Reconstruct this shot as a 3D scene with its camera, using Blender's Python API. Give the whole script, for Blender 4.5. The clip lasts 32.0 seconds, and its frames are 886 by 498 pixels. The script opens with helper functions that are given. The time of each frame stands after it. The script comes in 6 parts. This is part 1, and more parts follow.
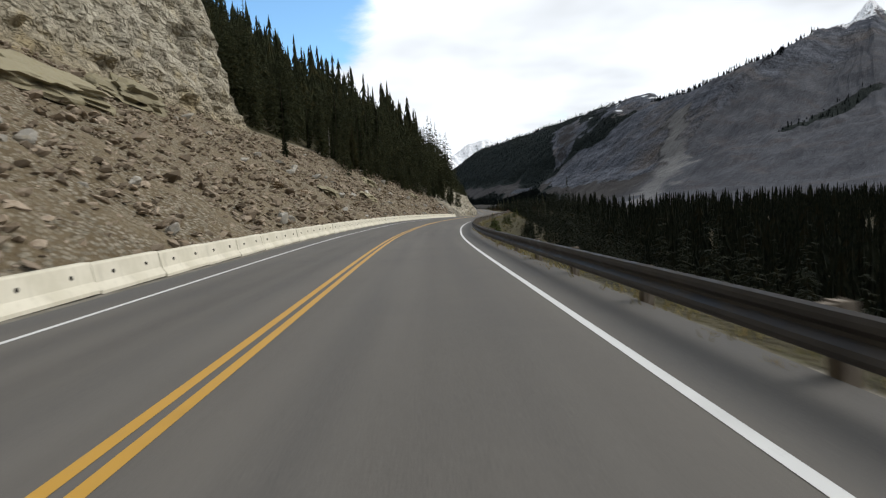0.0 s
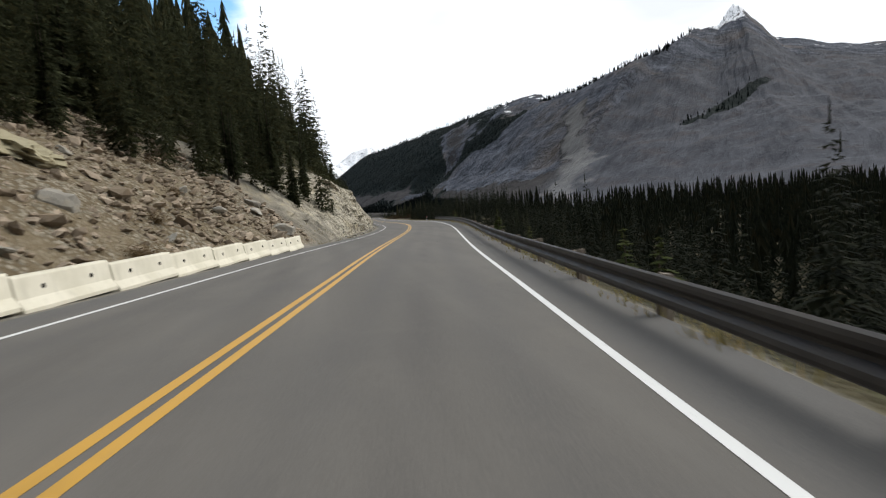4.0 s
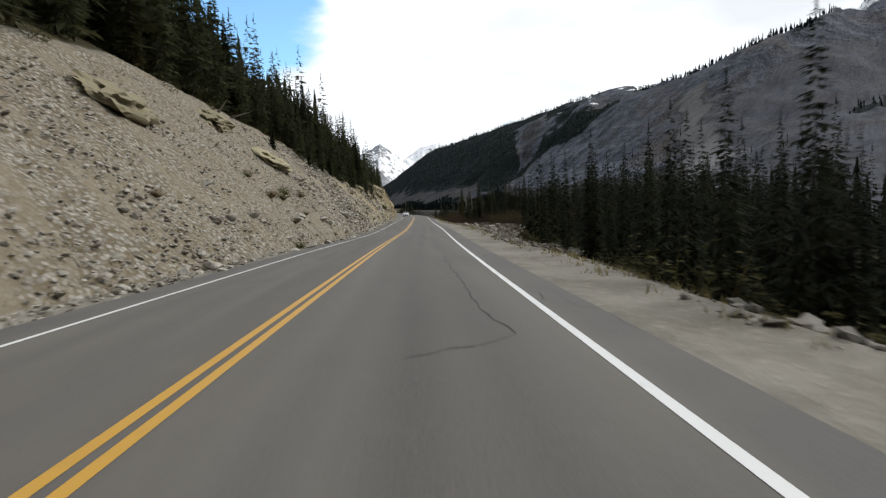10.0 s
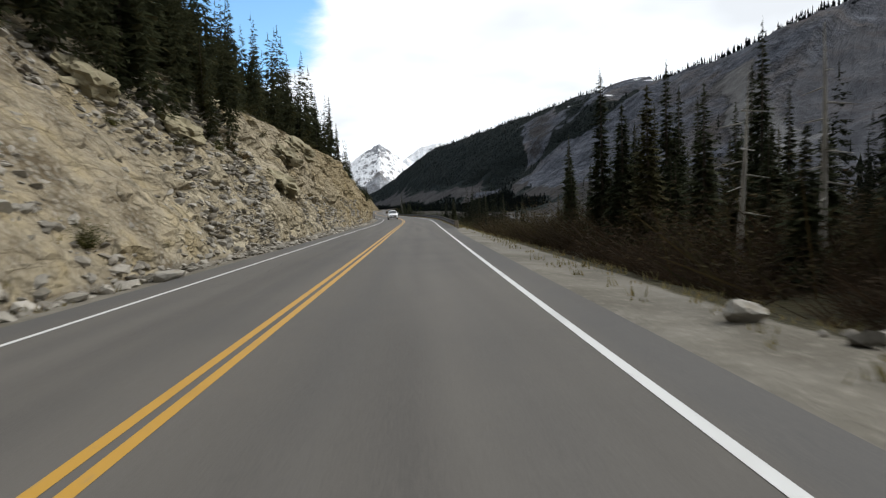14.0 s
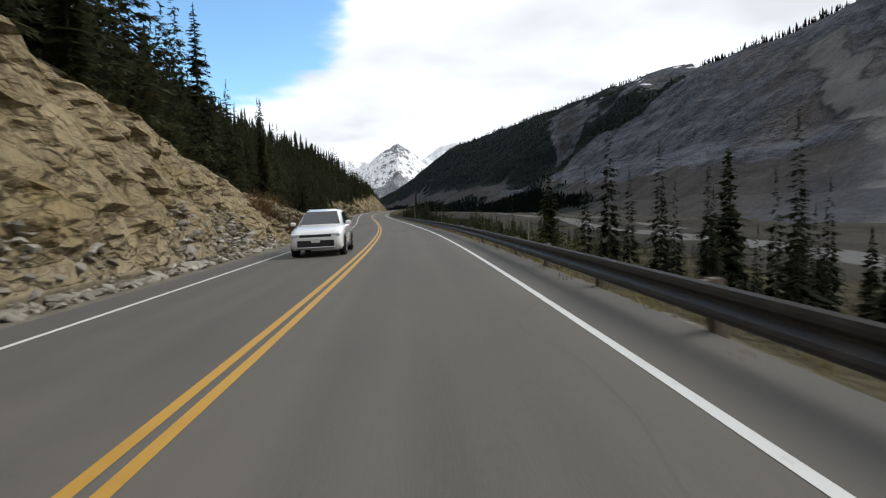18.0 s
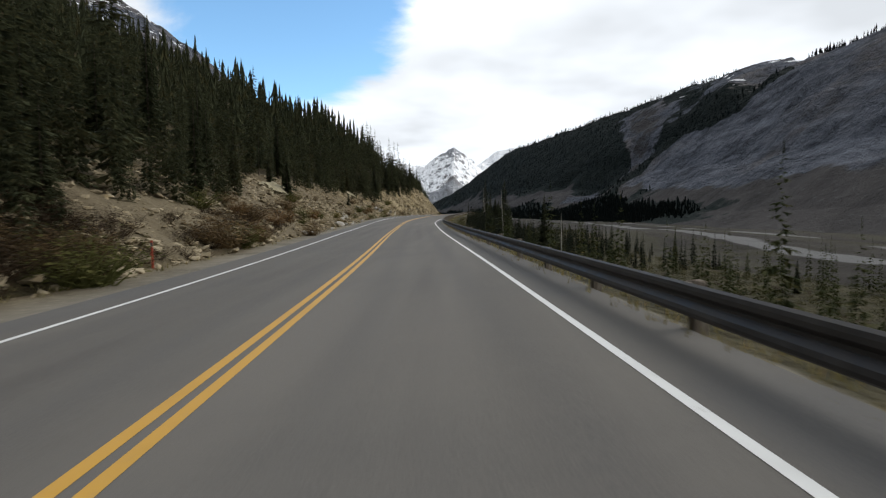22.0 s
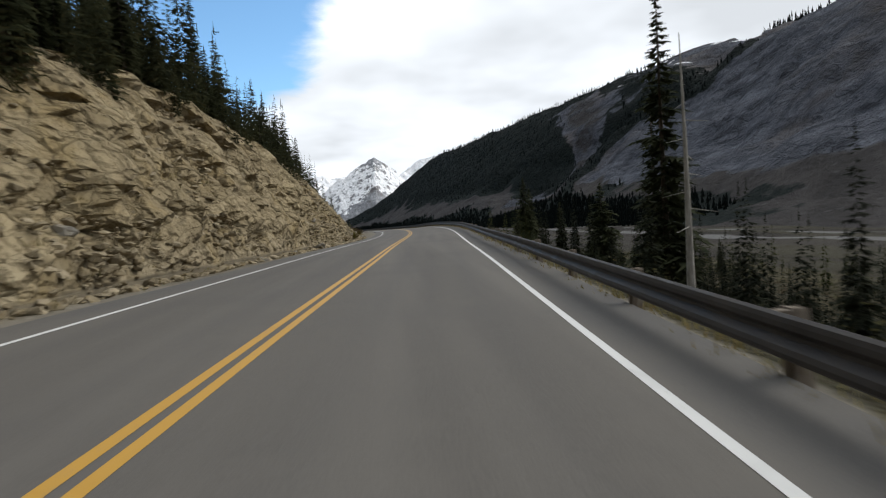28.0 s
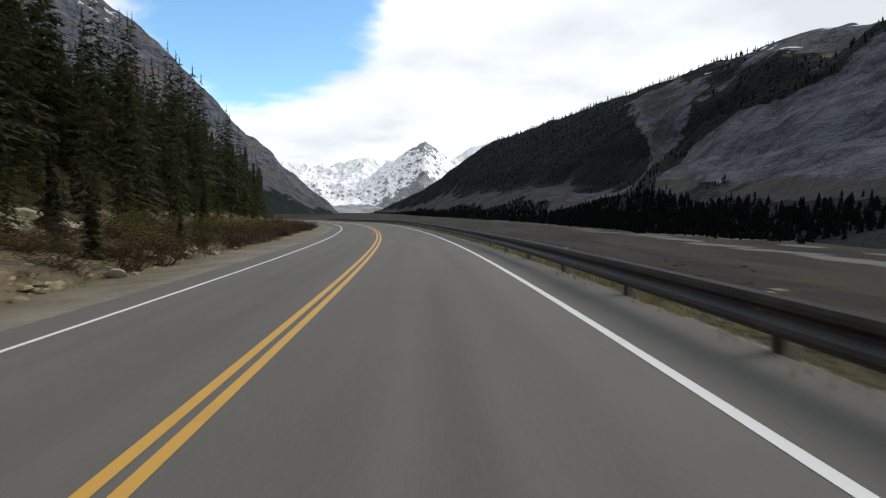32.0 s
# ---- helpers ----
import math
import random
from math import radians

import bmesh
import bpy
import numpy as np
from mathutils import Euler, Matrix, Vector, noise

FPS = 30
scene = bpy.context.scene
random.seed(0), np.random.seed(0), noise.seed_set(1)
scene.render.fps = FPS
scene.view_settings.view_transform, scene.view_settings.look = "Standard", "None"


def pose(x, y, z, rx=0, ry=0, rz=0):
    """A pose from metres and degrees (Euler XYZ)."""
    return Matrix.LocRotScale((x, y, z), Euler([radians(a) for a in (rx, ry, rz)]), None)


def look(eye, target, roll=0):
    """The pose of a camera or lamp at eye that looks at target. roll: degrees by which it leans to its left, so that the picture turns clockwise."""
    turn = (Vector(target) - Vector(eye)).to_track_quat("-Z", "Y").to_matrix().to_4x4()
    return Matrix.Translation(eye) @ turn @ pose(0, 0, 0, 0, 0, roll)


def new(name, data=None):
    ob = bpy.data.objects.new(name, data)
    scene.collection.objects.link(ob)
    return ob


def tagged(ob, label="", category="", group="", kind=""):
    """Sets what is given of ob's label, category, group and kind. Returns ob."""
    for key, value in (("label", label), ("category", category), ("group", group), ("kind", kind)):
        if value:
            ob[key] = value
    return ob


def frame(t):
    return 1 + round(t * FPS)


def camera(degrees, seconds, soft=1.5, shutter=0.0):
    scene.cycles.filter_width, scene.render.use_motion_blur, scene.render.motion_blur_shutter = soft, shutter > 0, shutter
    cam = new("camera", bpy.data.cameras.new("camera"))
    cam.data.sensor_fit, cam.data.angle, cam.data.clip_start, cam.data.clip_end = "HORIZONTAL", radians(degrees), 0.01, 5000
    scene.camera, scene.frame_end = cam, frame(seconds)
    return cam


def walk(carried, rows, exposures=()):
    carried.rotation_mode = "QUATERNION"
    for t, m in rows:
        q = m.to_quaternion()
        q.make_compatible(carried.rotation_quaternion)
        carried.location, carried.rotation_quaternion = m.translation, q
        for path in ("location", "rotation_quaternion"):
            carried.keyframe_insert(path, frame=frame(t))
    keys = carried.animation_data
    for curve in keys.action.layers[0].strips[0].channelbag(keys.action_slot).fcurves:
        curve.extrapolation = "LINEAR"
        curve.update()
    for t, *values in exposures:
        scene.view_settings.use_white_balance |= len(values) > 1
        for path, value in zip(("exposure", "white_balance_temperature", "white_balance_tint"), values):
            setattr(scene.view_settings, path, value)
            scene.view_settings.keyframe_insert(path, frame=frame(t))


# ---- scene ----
cam = camera(74.1, 32.0, soft=1.2, shutter=0.15)
PATH = [
    (0.0, pose(0.00, 0.00, 1.49, 85.27, 2.91, -0.91)),
    (0.5, pose(-0.21, 11.56, 1.26, 85.16, 3.50, -1.52)),
    (1.0, pose(-0.26, 23.12, 1.04, 85.07, 4.35, -2.48)),
    (1.5, pose(-0.07, 34.66, 0.82, 85.18, 4.25, -3.86)),
    (2.0, pose(0.42, 46.19, 0.60, 85.26, 3.99, -5.50)),
    (2.5, pose(1.23, 57.70, 0.38, 85.21, 4.77, -7.08)),
    (3.0, pose(2.36, 69.17, 0.17, 85.22, 5.72, -8.64)),
    (3.5, pose(3.82, 80.60, -0.04, 85.25, 5.50, -10.29)),
    (4.0, pose(5.58, 91.98, -0.24, 85.32, 4.84, -11.78)),
    (4.5, pose(7.59, 103.31, -0.45, 85.38, 3.70, -12.78)),
    (6.5, pose(15.49, 148.50, -1.28, 85.47, -1.10, -11.45)),
    (7.0, pose(17.20, 159.81, -1.49, 85.75, -0.53, -10.16)),
    (7.5, pose(18.67, 171.14, -1.71, 85.84, -0.19, -8.97)),
    (8.0, pose(19.91, 182.48, -1.92, 85.74, 0.40, -7.83)),
    (8.5, pose(20.94, 193.83, -2.13, 85.40, 1.19, -6.80)),
    (9.0, pose(21.78, 205.17, -2.35, 85.42, 2.02, -5.96)),
    (9.5, pose(22.48, 216.51, -2.56, 85.56, 2.29, -5.42)),
    (10.0, pose(23.12, 227.82, -2.77, 85.66, 1.81, -5.41)),
    (10.5, pose(23.75, 239.12, -2.98, 85.58, 1.61, -5.44)),
    (11.0, pose(24.39, 250.40, -3.19, 85.45, 1.09, -5.67)),
    (11.5, pose(25.06, 261.65, -3.40, 85.54, 0.61, -5.71)),
    (12.0, pose(25.74, 272.88, -3.61, 85.49, 0.48, -5.86)),
    (12.5, pose(26.45, 284.10, -3.81, 85.44, 0.58, -5.97)),
    (13.0, pose(27.18, 295.28, -3.99, 85.55, 1.32, -5.75)),
    (13.5, pose(27.88, 306.45, -4.15, 85.70, 1.77, -5.62)),
    (14.0, pose(28.52, 317.61, -4.29, 85.79, 2.03, -5.37)),
    (14.5, pose(29.14, 328.74, -4.41, 86.00, 2.46, -5.37)),
    (16.5, pose(31.36, 373.07, -4.70, 86.30, 1.10, -4.80)),
    (17.0, pose(31.84, 384.10, -4.77, 86.18, 0.78, -4.60)),
    (17.5, pose(32.28, 395.12, -4.84, 86.01, 1.35, -4.25)),
    (18.0, pose(32.61, 406.11, -4.91, 85.91, 2.09, -3.50)),
    (18.5, pose(32.79, 417.09, -5.00, 86.04, 2.12, -2.61)),
    (19.0, pose(32.79, 428.04, -5.09, 86.02, 2.08, -1.72)),
    (19.5, pose(32.63, 438.98, -5.20, 86.20, 1.40, -1.00)),
    (20.0, pose(32.33, 449.89, -5.31, 86.31, 0.72, -0.35)),
    (20.5, pose(31.91, 460.78, -5.41, 86.31, 0.87, 0.33)),
    (21.0, pose(31.37, 471.67, -5.49, 86.39, 1.18, 0.93)),
    (21.5, pose(30.74, 482.56, -5.55, 86.58, 0.92, 1.37)),
    (22.0, pose(30.01, 493.44, -5.59, 86.58, 0.52, 1.72)),
    (22.5, pose(29.22, 504.32, -5.61, 86.59, 0.52, 2.06)),
    (23.0, pose(28.40, 515.20, -5.60, 86.81, 1.52, 2.23)),
    (23.5, pose(27.58, 526.08, -5.58, 87.16, 2.45, 2.05)),
    (24.0, pose(26.80, 536.96, -5.53, 87.06, 2.63, 1.67)),
    (24.5, pose(26.10, 547.85, -5.46, 86.95, 3.36, 1.22)),
    (25.0, pose(25.51, 558.76, -5.39, 86.95, 4.51, 0.46)),
    (25.5, pose(25.10, 569.68, -5.30, 87.16, 5.13, -0.68)),
    (27.5, pose(25.53, 613.47, -4.83, 86.89, 4.73, -5.05)),
    (28.0, pose(26.11, 624.43, -4.69, 87.35, 3.72, -5.67)),
    (28.5, pose(26.83, 635.37, -4.55, 87.20, 2.95, -6.50)),
    (29.0, pose(27.68, 646.30, -4.42, 87.11, 2.04, -6.76)),
    (29.5, pose(28.55, 657.23, -4.31, 87.25, 0.21, -6.71)),
    (30.0, pose(29.36, 668.15, -4.22, 87.24, -1.11, -6.20)),
    (30.5, pose(30.03, 679.07, -4.14, 87.15, -0.70, -5.23)),
    (31.0, pose(30.50, 689.99, -4.08, 87.04, 0.15, -3.99)),
    (31.5, pose(30.71, 700.92, -4.04, 86.96, -0.05, -2.45)),
    (32.0, pose(30.64, 711.84, -4.02, 86.38, -0.56, -1.10)),
]
walk(cam, PATH, [(0.0, 0.1), (2.0, 0.08), (4.0, 0.33), (6.0, 0.42), (8.0, 0.46), (10.0, 0.26), (13.0, 0.24), (18.0, 0.1), (22.0, 0.04), (25.0, -0.06), (28.0, 0.0), (31.0, 0.08), (32.0, 0.08)])

# ---------------------------------------------------------------- world and sun
SUN_AZ, SUN_EL = 72.0, 40.0
world = bpy.data.worlds.new("world")
scene.world = world
world.use_nodes = True
wt = world.node_tree
wt.nodes.clear()


def wnode(kind, **kw):
    n = wt.nodes.new(kind)
    for k, v in kw.items():
        n.inputs[k].default_value = v
    return n


def wmath(op, a, b=None, clamp=False):
    n = wt.nodes.new("ShaderNodeMath")
    n.operation, n.use_clamp = op, clamp
    for i, v in enumerate((a, b)):
        if v is None:
            continue
        if isinstance(v, (int, float)):
            n.inputs[i].default_value = v
        else:
            wt.links.new(v, n.inputs[i])
    return n.outputs[0]


def wmix(fac, a, b):
    n = wt.nodes.new("ShaderNodeMix")
    n.data_type = "RGBA"
    for i, v in ((0, fac), (6, a), (7, b)):
        if isinstance(v, tuple):
            n.inputs[i].default_value = v
        elif isinstance(v, float):
            n.inputs[i].default_value = v
        else:
            wt.links.new(v, n.inputs[i])
    return n.outputs[2]


def direction(az, el):
    return (math.sin(radians(az)) * math.cos(radians(el)), math.cos(radians(az)) * math.cos(radians(el)), math.sin(radians(el)))


sky = wt.nodes.new("ShaderNodeTexSky")
sky.sky_type, sky.sun_disc = "NISHITA", False
sky.sun_elevation, sky.sun_rotation = radians(SUN_EL), radians(SUN_AZ)
sky.altitude, sky.air_density, sky.dust_density, sky.ozone_density = 1500, 1.0, 0.6, 1.5
wco = wt.nodes.new("ShaderNodeTexCoord")
sepw = wt.nodes.new("ShaderNodeSeparateXYZ")
wt.links.new(wco.outputs["Generated"], sepw.inputs[0])
rise = wmath("ADD", wmath("MAXIMUM", sepw.outputs[2], 0.0), 0.16)
flat = wt.nodes.new("ShaderNodeCombineXYZ")
wt.links.new(wmath("DIVIDE", sepw.outputs[0], rise), flat.inputs[0])
wt.links.new(wmath("DIVIDE", sepw.outputs[1], rise), flat.inputs[1])
puff = wnode("ShaderNodeTexNoise", Scale=1.9, Detail=7.0, Roughness=0.58, Distortion=0.3)
wt.links.new(flat.outputs[0], puff.inputs["Vector"])
soft = wnode("ShaderNodeTexNoise", Scale=0.9, Detail=4.0, Roughness=0.5)
wt.links.new(flat.outputs[0], soft.inputs["Vector"])


def gap(az, el, inner, outer):
    """How far a direction lies inside a gap of the clouds."""
    dot = wt.nodes.new("ShaderNodeVectorMath")
    dot.operation = "DOT_PRODUCT"
    wt.links.new(wco.outputs["Generated"], dot.inputs[0])
    dot.inputs[1].default_value = direction(az, el)
    m = wnode("ShaderNodeMapRange")
    m.interpolation_type = "SMOOTHSTEP"
    m.inputs[1].default_value, m.inputs[2].default_value = math.cos(radians(outer)), math.cos(radians(inner))
    wt.links.new(dot.outputs["Value"], m.inputs[0])
    return m.outputs[0]


hole = wmath("MAXIMUM", wmath("MAXIMUM", gap(-16.5, 21, 3, 16), wmath("MULTIPLY", gap(-24, 33, 6, 20), 1.0)), wmath("MULTIPLY", gap(12, 9.5, 0.3, 3.5), 0.25))
density = wmath("SUBTRACT", wmath("ADD", wmath("MULTIPLY", wmath("SUBTRACT", puff.outputs[0], 0.5), 1.5), 0.95), wmath("MULTIPLY", hole, 1.2))
cover = wnode("ShaderNodeMapRange")
cover.interpolation_type = "SMOOTHSTEP"
cover.inputs[1].default_value, cover.inputs[2].default_value = 0.12, 0.62
wt.links.new(density, cover.inputs[0])
tone = wnode("ShaderNodeMapRange")
tone.inputs[1].default_value, tone.inputs[2].default_value, tone.inputs[3].default_value, tone.inputs[4].default_value = 0.36, 0.62, 7.4, 11.8
wt.links.new(soft.outputs[0], tone.inputs[0])
white = wt.nodes.new("ShaderNodeCombineColor")
toward = wt.nodes.new("ShaderNodeVectorMath")
toward.operation = "DOT_PRODUCT"
wt.links.new(wco.outputs["Generated"], toward.inputs[0])
toward.inputs[1].default_value = direction(38, 35)
thin = wnode("ShaderNodeMapRange")
thin.interpolation_type = "SMOOTHSTEP"
thin.inputs[1].default_value, thin.inputs[2].default_value, thin.inputs[3].default_value, thin.inputs[4].default_value = -0.4, 0.42, 0.28, 1.05
wt.links.new(toward.outputs["Value"], thin.inputs[0])
for i, k in enumerate((0.95, 1.0, 1.06)):
    wt.links.new(wmath("MULTIPLY", wmath("MULTIPLY", tone.outputs[0], thin.outputs[0]), k), white.inputs[i])
glow = wnode("ShaderNodeBackground", Strength=0.1)
clear = wt.nodes.new("ShaderNodeVectorMath")
clear.operation = "SCALE"
clear.inputs["Scale"].default_value = 2.1
wt.links.new(sky.outputs[0], clear.inputs[0])
hue = wt.nodes.new("ShaderNodeVectorMath")
hue.operation = "MULTIPLY"
wt.links.new(clear.outputs[0], hue.inputs[0])
hue.inputs[1].default_value = (0.84, 1.05, 1.06)
wt.links.new(wmix(cover.outputs[0], hue.outputs[0], white.outputs[0]), glow.inputs[0])
wout = wt.nodes.new("ShaderNodeOutputWorld")
wt.links.new(glow.outputs[0], wout.inputs[0])

sun = new("sun", bpy.data.lights.new("sun", "SUN"))
sun.data.energy, sun.data.angle, sun.data.color = 2.0, radians(26), (1.0, 0.965, 0.91)
sun.matrix_world = look(Vector(direction(SUN_AZ, SUN_EL)) * 200, (0, 0, 0))
scene.view_settings.exposure = 0.0


# ---------------------------------------------------------------- materials
class Shader:
    """A small wrapper for building one node material."""

    def __init__(self, name, rough=0.9, metal=0.0, where="object"):
        self.mat = bpy.data.materials.new(name)
        self.mat.use_nodes = True
        self.t = self.mat.node_tree
        self.b = self.t.nodes["Principled BSDF"]
        self.b.inputs["Roughness"].default_value = rough
        self.b.inputs["Metallic"].default_value = metal
        if rough > 0.75:
            self.b.inputs["Specular IOR Level"].default_value = 0.12
        if where == "world":
            self.co = self.t.nodes.new("ShaderNodeNewGeometry").outputs["Position"]
        else:
            self.co = self.t.nodes.new("ShaderNodeTexCoord").outputs["Object"]

    def link(self, v, socket):
        if isinstance(v, (int, float, tuple)):
            socket.default_value = v if not isinstance(v, tuple) or len(v) == 4 or socket.type == "VECTOR" else (*v, 1)
        else:
            self.t.links.new(v, socket)

    def scaled(self, s):
        n = self.t.nodes.new("ShaderNodeMapping")
        self.link(self.co, n.inputs[0])
        n.inputs["Scale"].default_value = s if isinstance(s, tuple) else (s, s, s)
        return n.outputs[0]

    def noise(self, scale, detail=5.0, rough=0.6, distort=0.0):
        n = self.t.nodes.new("ShaderNodeTexNoise")
        self.link(self.scaled(scale), n.inputs["Vector"])
        n.inputs["Scale"].default_value = 1
        n.inputs["Detail"].default_value, n.inputs["Roughness"].default_value, n.inputs["Distortion"].default_value = detail, rough, distort
        return n.outputs[0]

    def streaks(self, along, across, angle, detail=6, rough=0.66, distort=0.9):
        """Noise drawn out in one direction of the plan, angle degrees from x."""
        m = self.t.nodes.new("ShaderNodeMapping")
        m.vector_type = "TEXTURE"
        self.link(self.co, m.inputs[0])
        m.inputs["Rotation"].default_value = (0, 0, radians(angle))
        m.inputs["Scale"].default_value = (along, across, along)
        n = self.t.nodes.new("ShaderNodeTexNoise")
        self.link(m.outputs[0], n.inputs["Vector"])
        n.inputs["Scale"].default_value = 1
        n.inputs["Detail"].default_value, n.inputs["Roughness"].default_value, n.inputs["Distortion"].default_value = detail, rough, distort
        return n.outputs[0]

    def cells(self, scale, feature="F1", rnd=1.0, bend=0.0):
        n = self.t.nodes.new("ShaderNodeTexVoronoi")
        n.feature = feature
        v = self.scaled(scale)
        if bend:
            k = self.t.nodes.new("ShaderNodeTexNoise")
            self.link(v, k.inputs["Vector"])
            k.inputs["Scale"].default_value = 1.6
            k.inputs["Detail"].default_value = 3
            a = self.t.nodes.new("ShaderNodeVectorMath")
            a.operation = "MULTIPLY_ADD"
            self.link(k.outputs["Color"], a.inputs[0])
            a.inputs[1].default_value = (bend, bend, bend)
            self.link(v, a.inputs[2])
            v = a.outputs[0]
        self.link(v, n.inputs["Vector"])
        n.inputs["Scale"].default_value = 1
        n.inputs["Randomness"].default_value = rnd
        return n.outputs["Distance"], (n.outputs["Color"] if feature == "F1" else None)

    def math(self, op, a, b=0.0, clamp=False):
        n = self.t.nodes.new("ShaderNodeMath")
        n.operation, n.use_clamp = op, clamp
        self.link(a, n.inputs[0])
        self.link(b, n.inputs[1])
        return n.outputs[0]

    def step(self, v, lo, hi, a=0.0, b=1.0):
        n = self.t.nodes.new("ShaderNodeMapRange")
        n.interpolation_type = "SMOOTHSTEP"
        self.link(v, n.inputs[0])
        for i, k in ((1, lo), (2, hi), (3, a), (4, b)):
            n.inputs[i].default_value = k
        return n.outputs[0]

    def mix(self, fac, a, b, mode="MIX"):
        n = self.t.nodes.new("ShaderNodeMix")
        n.data_type, n.blend_type = "RGBA", mode
        self.link(fac, n.inputs[0])
        self.link(a, n.inputs[6])
        self.link(b, n.inputs[7])
        return n.outputs[2]

    def attr(self, name):
        n = self.t.nodes.new("ShaderNodeAttribute")
        n.attribute_name = name
        s = self.t.nodes.new("ShaderNodeSeparateColor")
        self.link(n.outputs["Color"], s.inputs[0])
        return s.outputs

    def height(self):
        s = self.t.nodes.new("ShaderNodeSeparateXYZ")
        self.link(self.co, s.inputs[0])
        return s.outputs[2]

    def slope(self):
        g = self.t.nodes.new("ShaderNodeNewGeometry")
        s = self.t.nodes.new("ShaderNodeSeparateXYZ")
        self.link(g.outputs["True Normal"], s.inputs[0])
        return s.outputs[2]

    def lucky(self):
        return self.t.nodes.new("ShaderNodeObjectInfo").outputs["Random"]

    def island(self):
        return self.t.nodes.new("ShaderNodeNewGeometry").outputs["Random Per Island"]

    def done(self, colour, bump=None, depth=0.02, strength=1.0, rough=None):
        self.link(colour, self.b.inputs["Base Color"])
        if rough is not None:
            self.link(rough, self.b.inputs["Roughness"])
        if bump is not None:
            n = self.t.nodes.new("ShaderNodeBump")
            n.inputs["Distance"].default_value, n.inputs["Strength"].default_value = depth, strength
            self.link(bump, n.inputs["Height"])
            self.link(n.outputs[0], self.b.inputs["Normal"])
        return self.mat


def make_asphalt():
    """Grey chip seal: paler stone between the wheel tracks, worn tracks, oil down the lanes, patches and hair cracks."""
    s = Shader("asphalt", 0.82, where="world")
    a = s.attr("wear")
    along = s.noise((0.9, 0.02, 0.9), 4, 0.55)
    blur = s.noise((0.5, 0.05, 0.5), 3, 0.6)
    patch = s.noise(0.22, 4, 0.6)
    blot = s.noise(0.9, 4, 0.65)
    grain = s.noise(55, 3, 0.7)
    col = s.mix(s.step(along, 0.35, 0.68), (0.09, 0.083, 0.074), (0.118, 0.109, 0.097))
    col = s.mix(s.step(patch, 0.42, 0.75, 0, 0.5), col, (0.07, 0.067, 0.064))
    col = s.mix(s.step(blot, 0.5, 0.72, 0, 0.28), col, (0.125, 0.113, 0.098))
    col = s.mix(s.math("MULTIPLY", a[0], s.step(blur, 0.3, 0.62, 0.12, 0.5)), col, (0.06, 0.058, 0.057))
    col = s.mix(s.math("MULTIPLY", a[1], s.step(blur, 0.42, 0.7, 0.1, 0.55)), col, (0.043, 0.041, 0.041))
    col = s.mix(s.math("MULTIPLY", a[2], s.step(patch, 0.3, 0.62, 0.15, 0.7)), col, (0.075, 0.074, 0.074))
    col = s.mix(s.step(grain, 0.3, 0.75, 0, 0.5), col, (0.15, 0.137, 0.12))
    d, _ = s.cells((0.09, 0.055, 0.09), "DISTANCE_TO_EDGE", 1.0, 0.55)
    line = s.step(d, 0.0004, 0.0022, 1, 0)
    few = s.step(s.noise(0.05, 2), 0.5, 0.62)
    col = s.mix(s.math("MULTIPLY", s.math("MULTIPLY", line, few), 0.18), col, (0.03, 0.03, 0.032))
    return s.done(col, grain, 0.006, 0.5)


def make_paint(name, c):
    s = Shader(name, 0.65, where="world")
    wear = s.noise(9, 6, 0.75)
    blot = s.noise(0.9, 3, 0.6)
    col = s.mix(s.step(wear, 0.58, 0.74, 0, 0.75), c, (0.17, 0.16, 0.15))
    col = s.mix(s.step(blot, 0.5, 0.8, 0, 0.35), col, tuple(k * 0.55 for k in c))
    return s.done(col, wear, 0.004, 0.4)


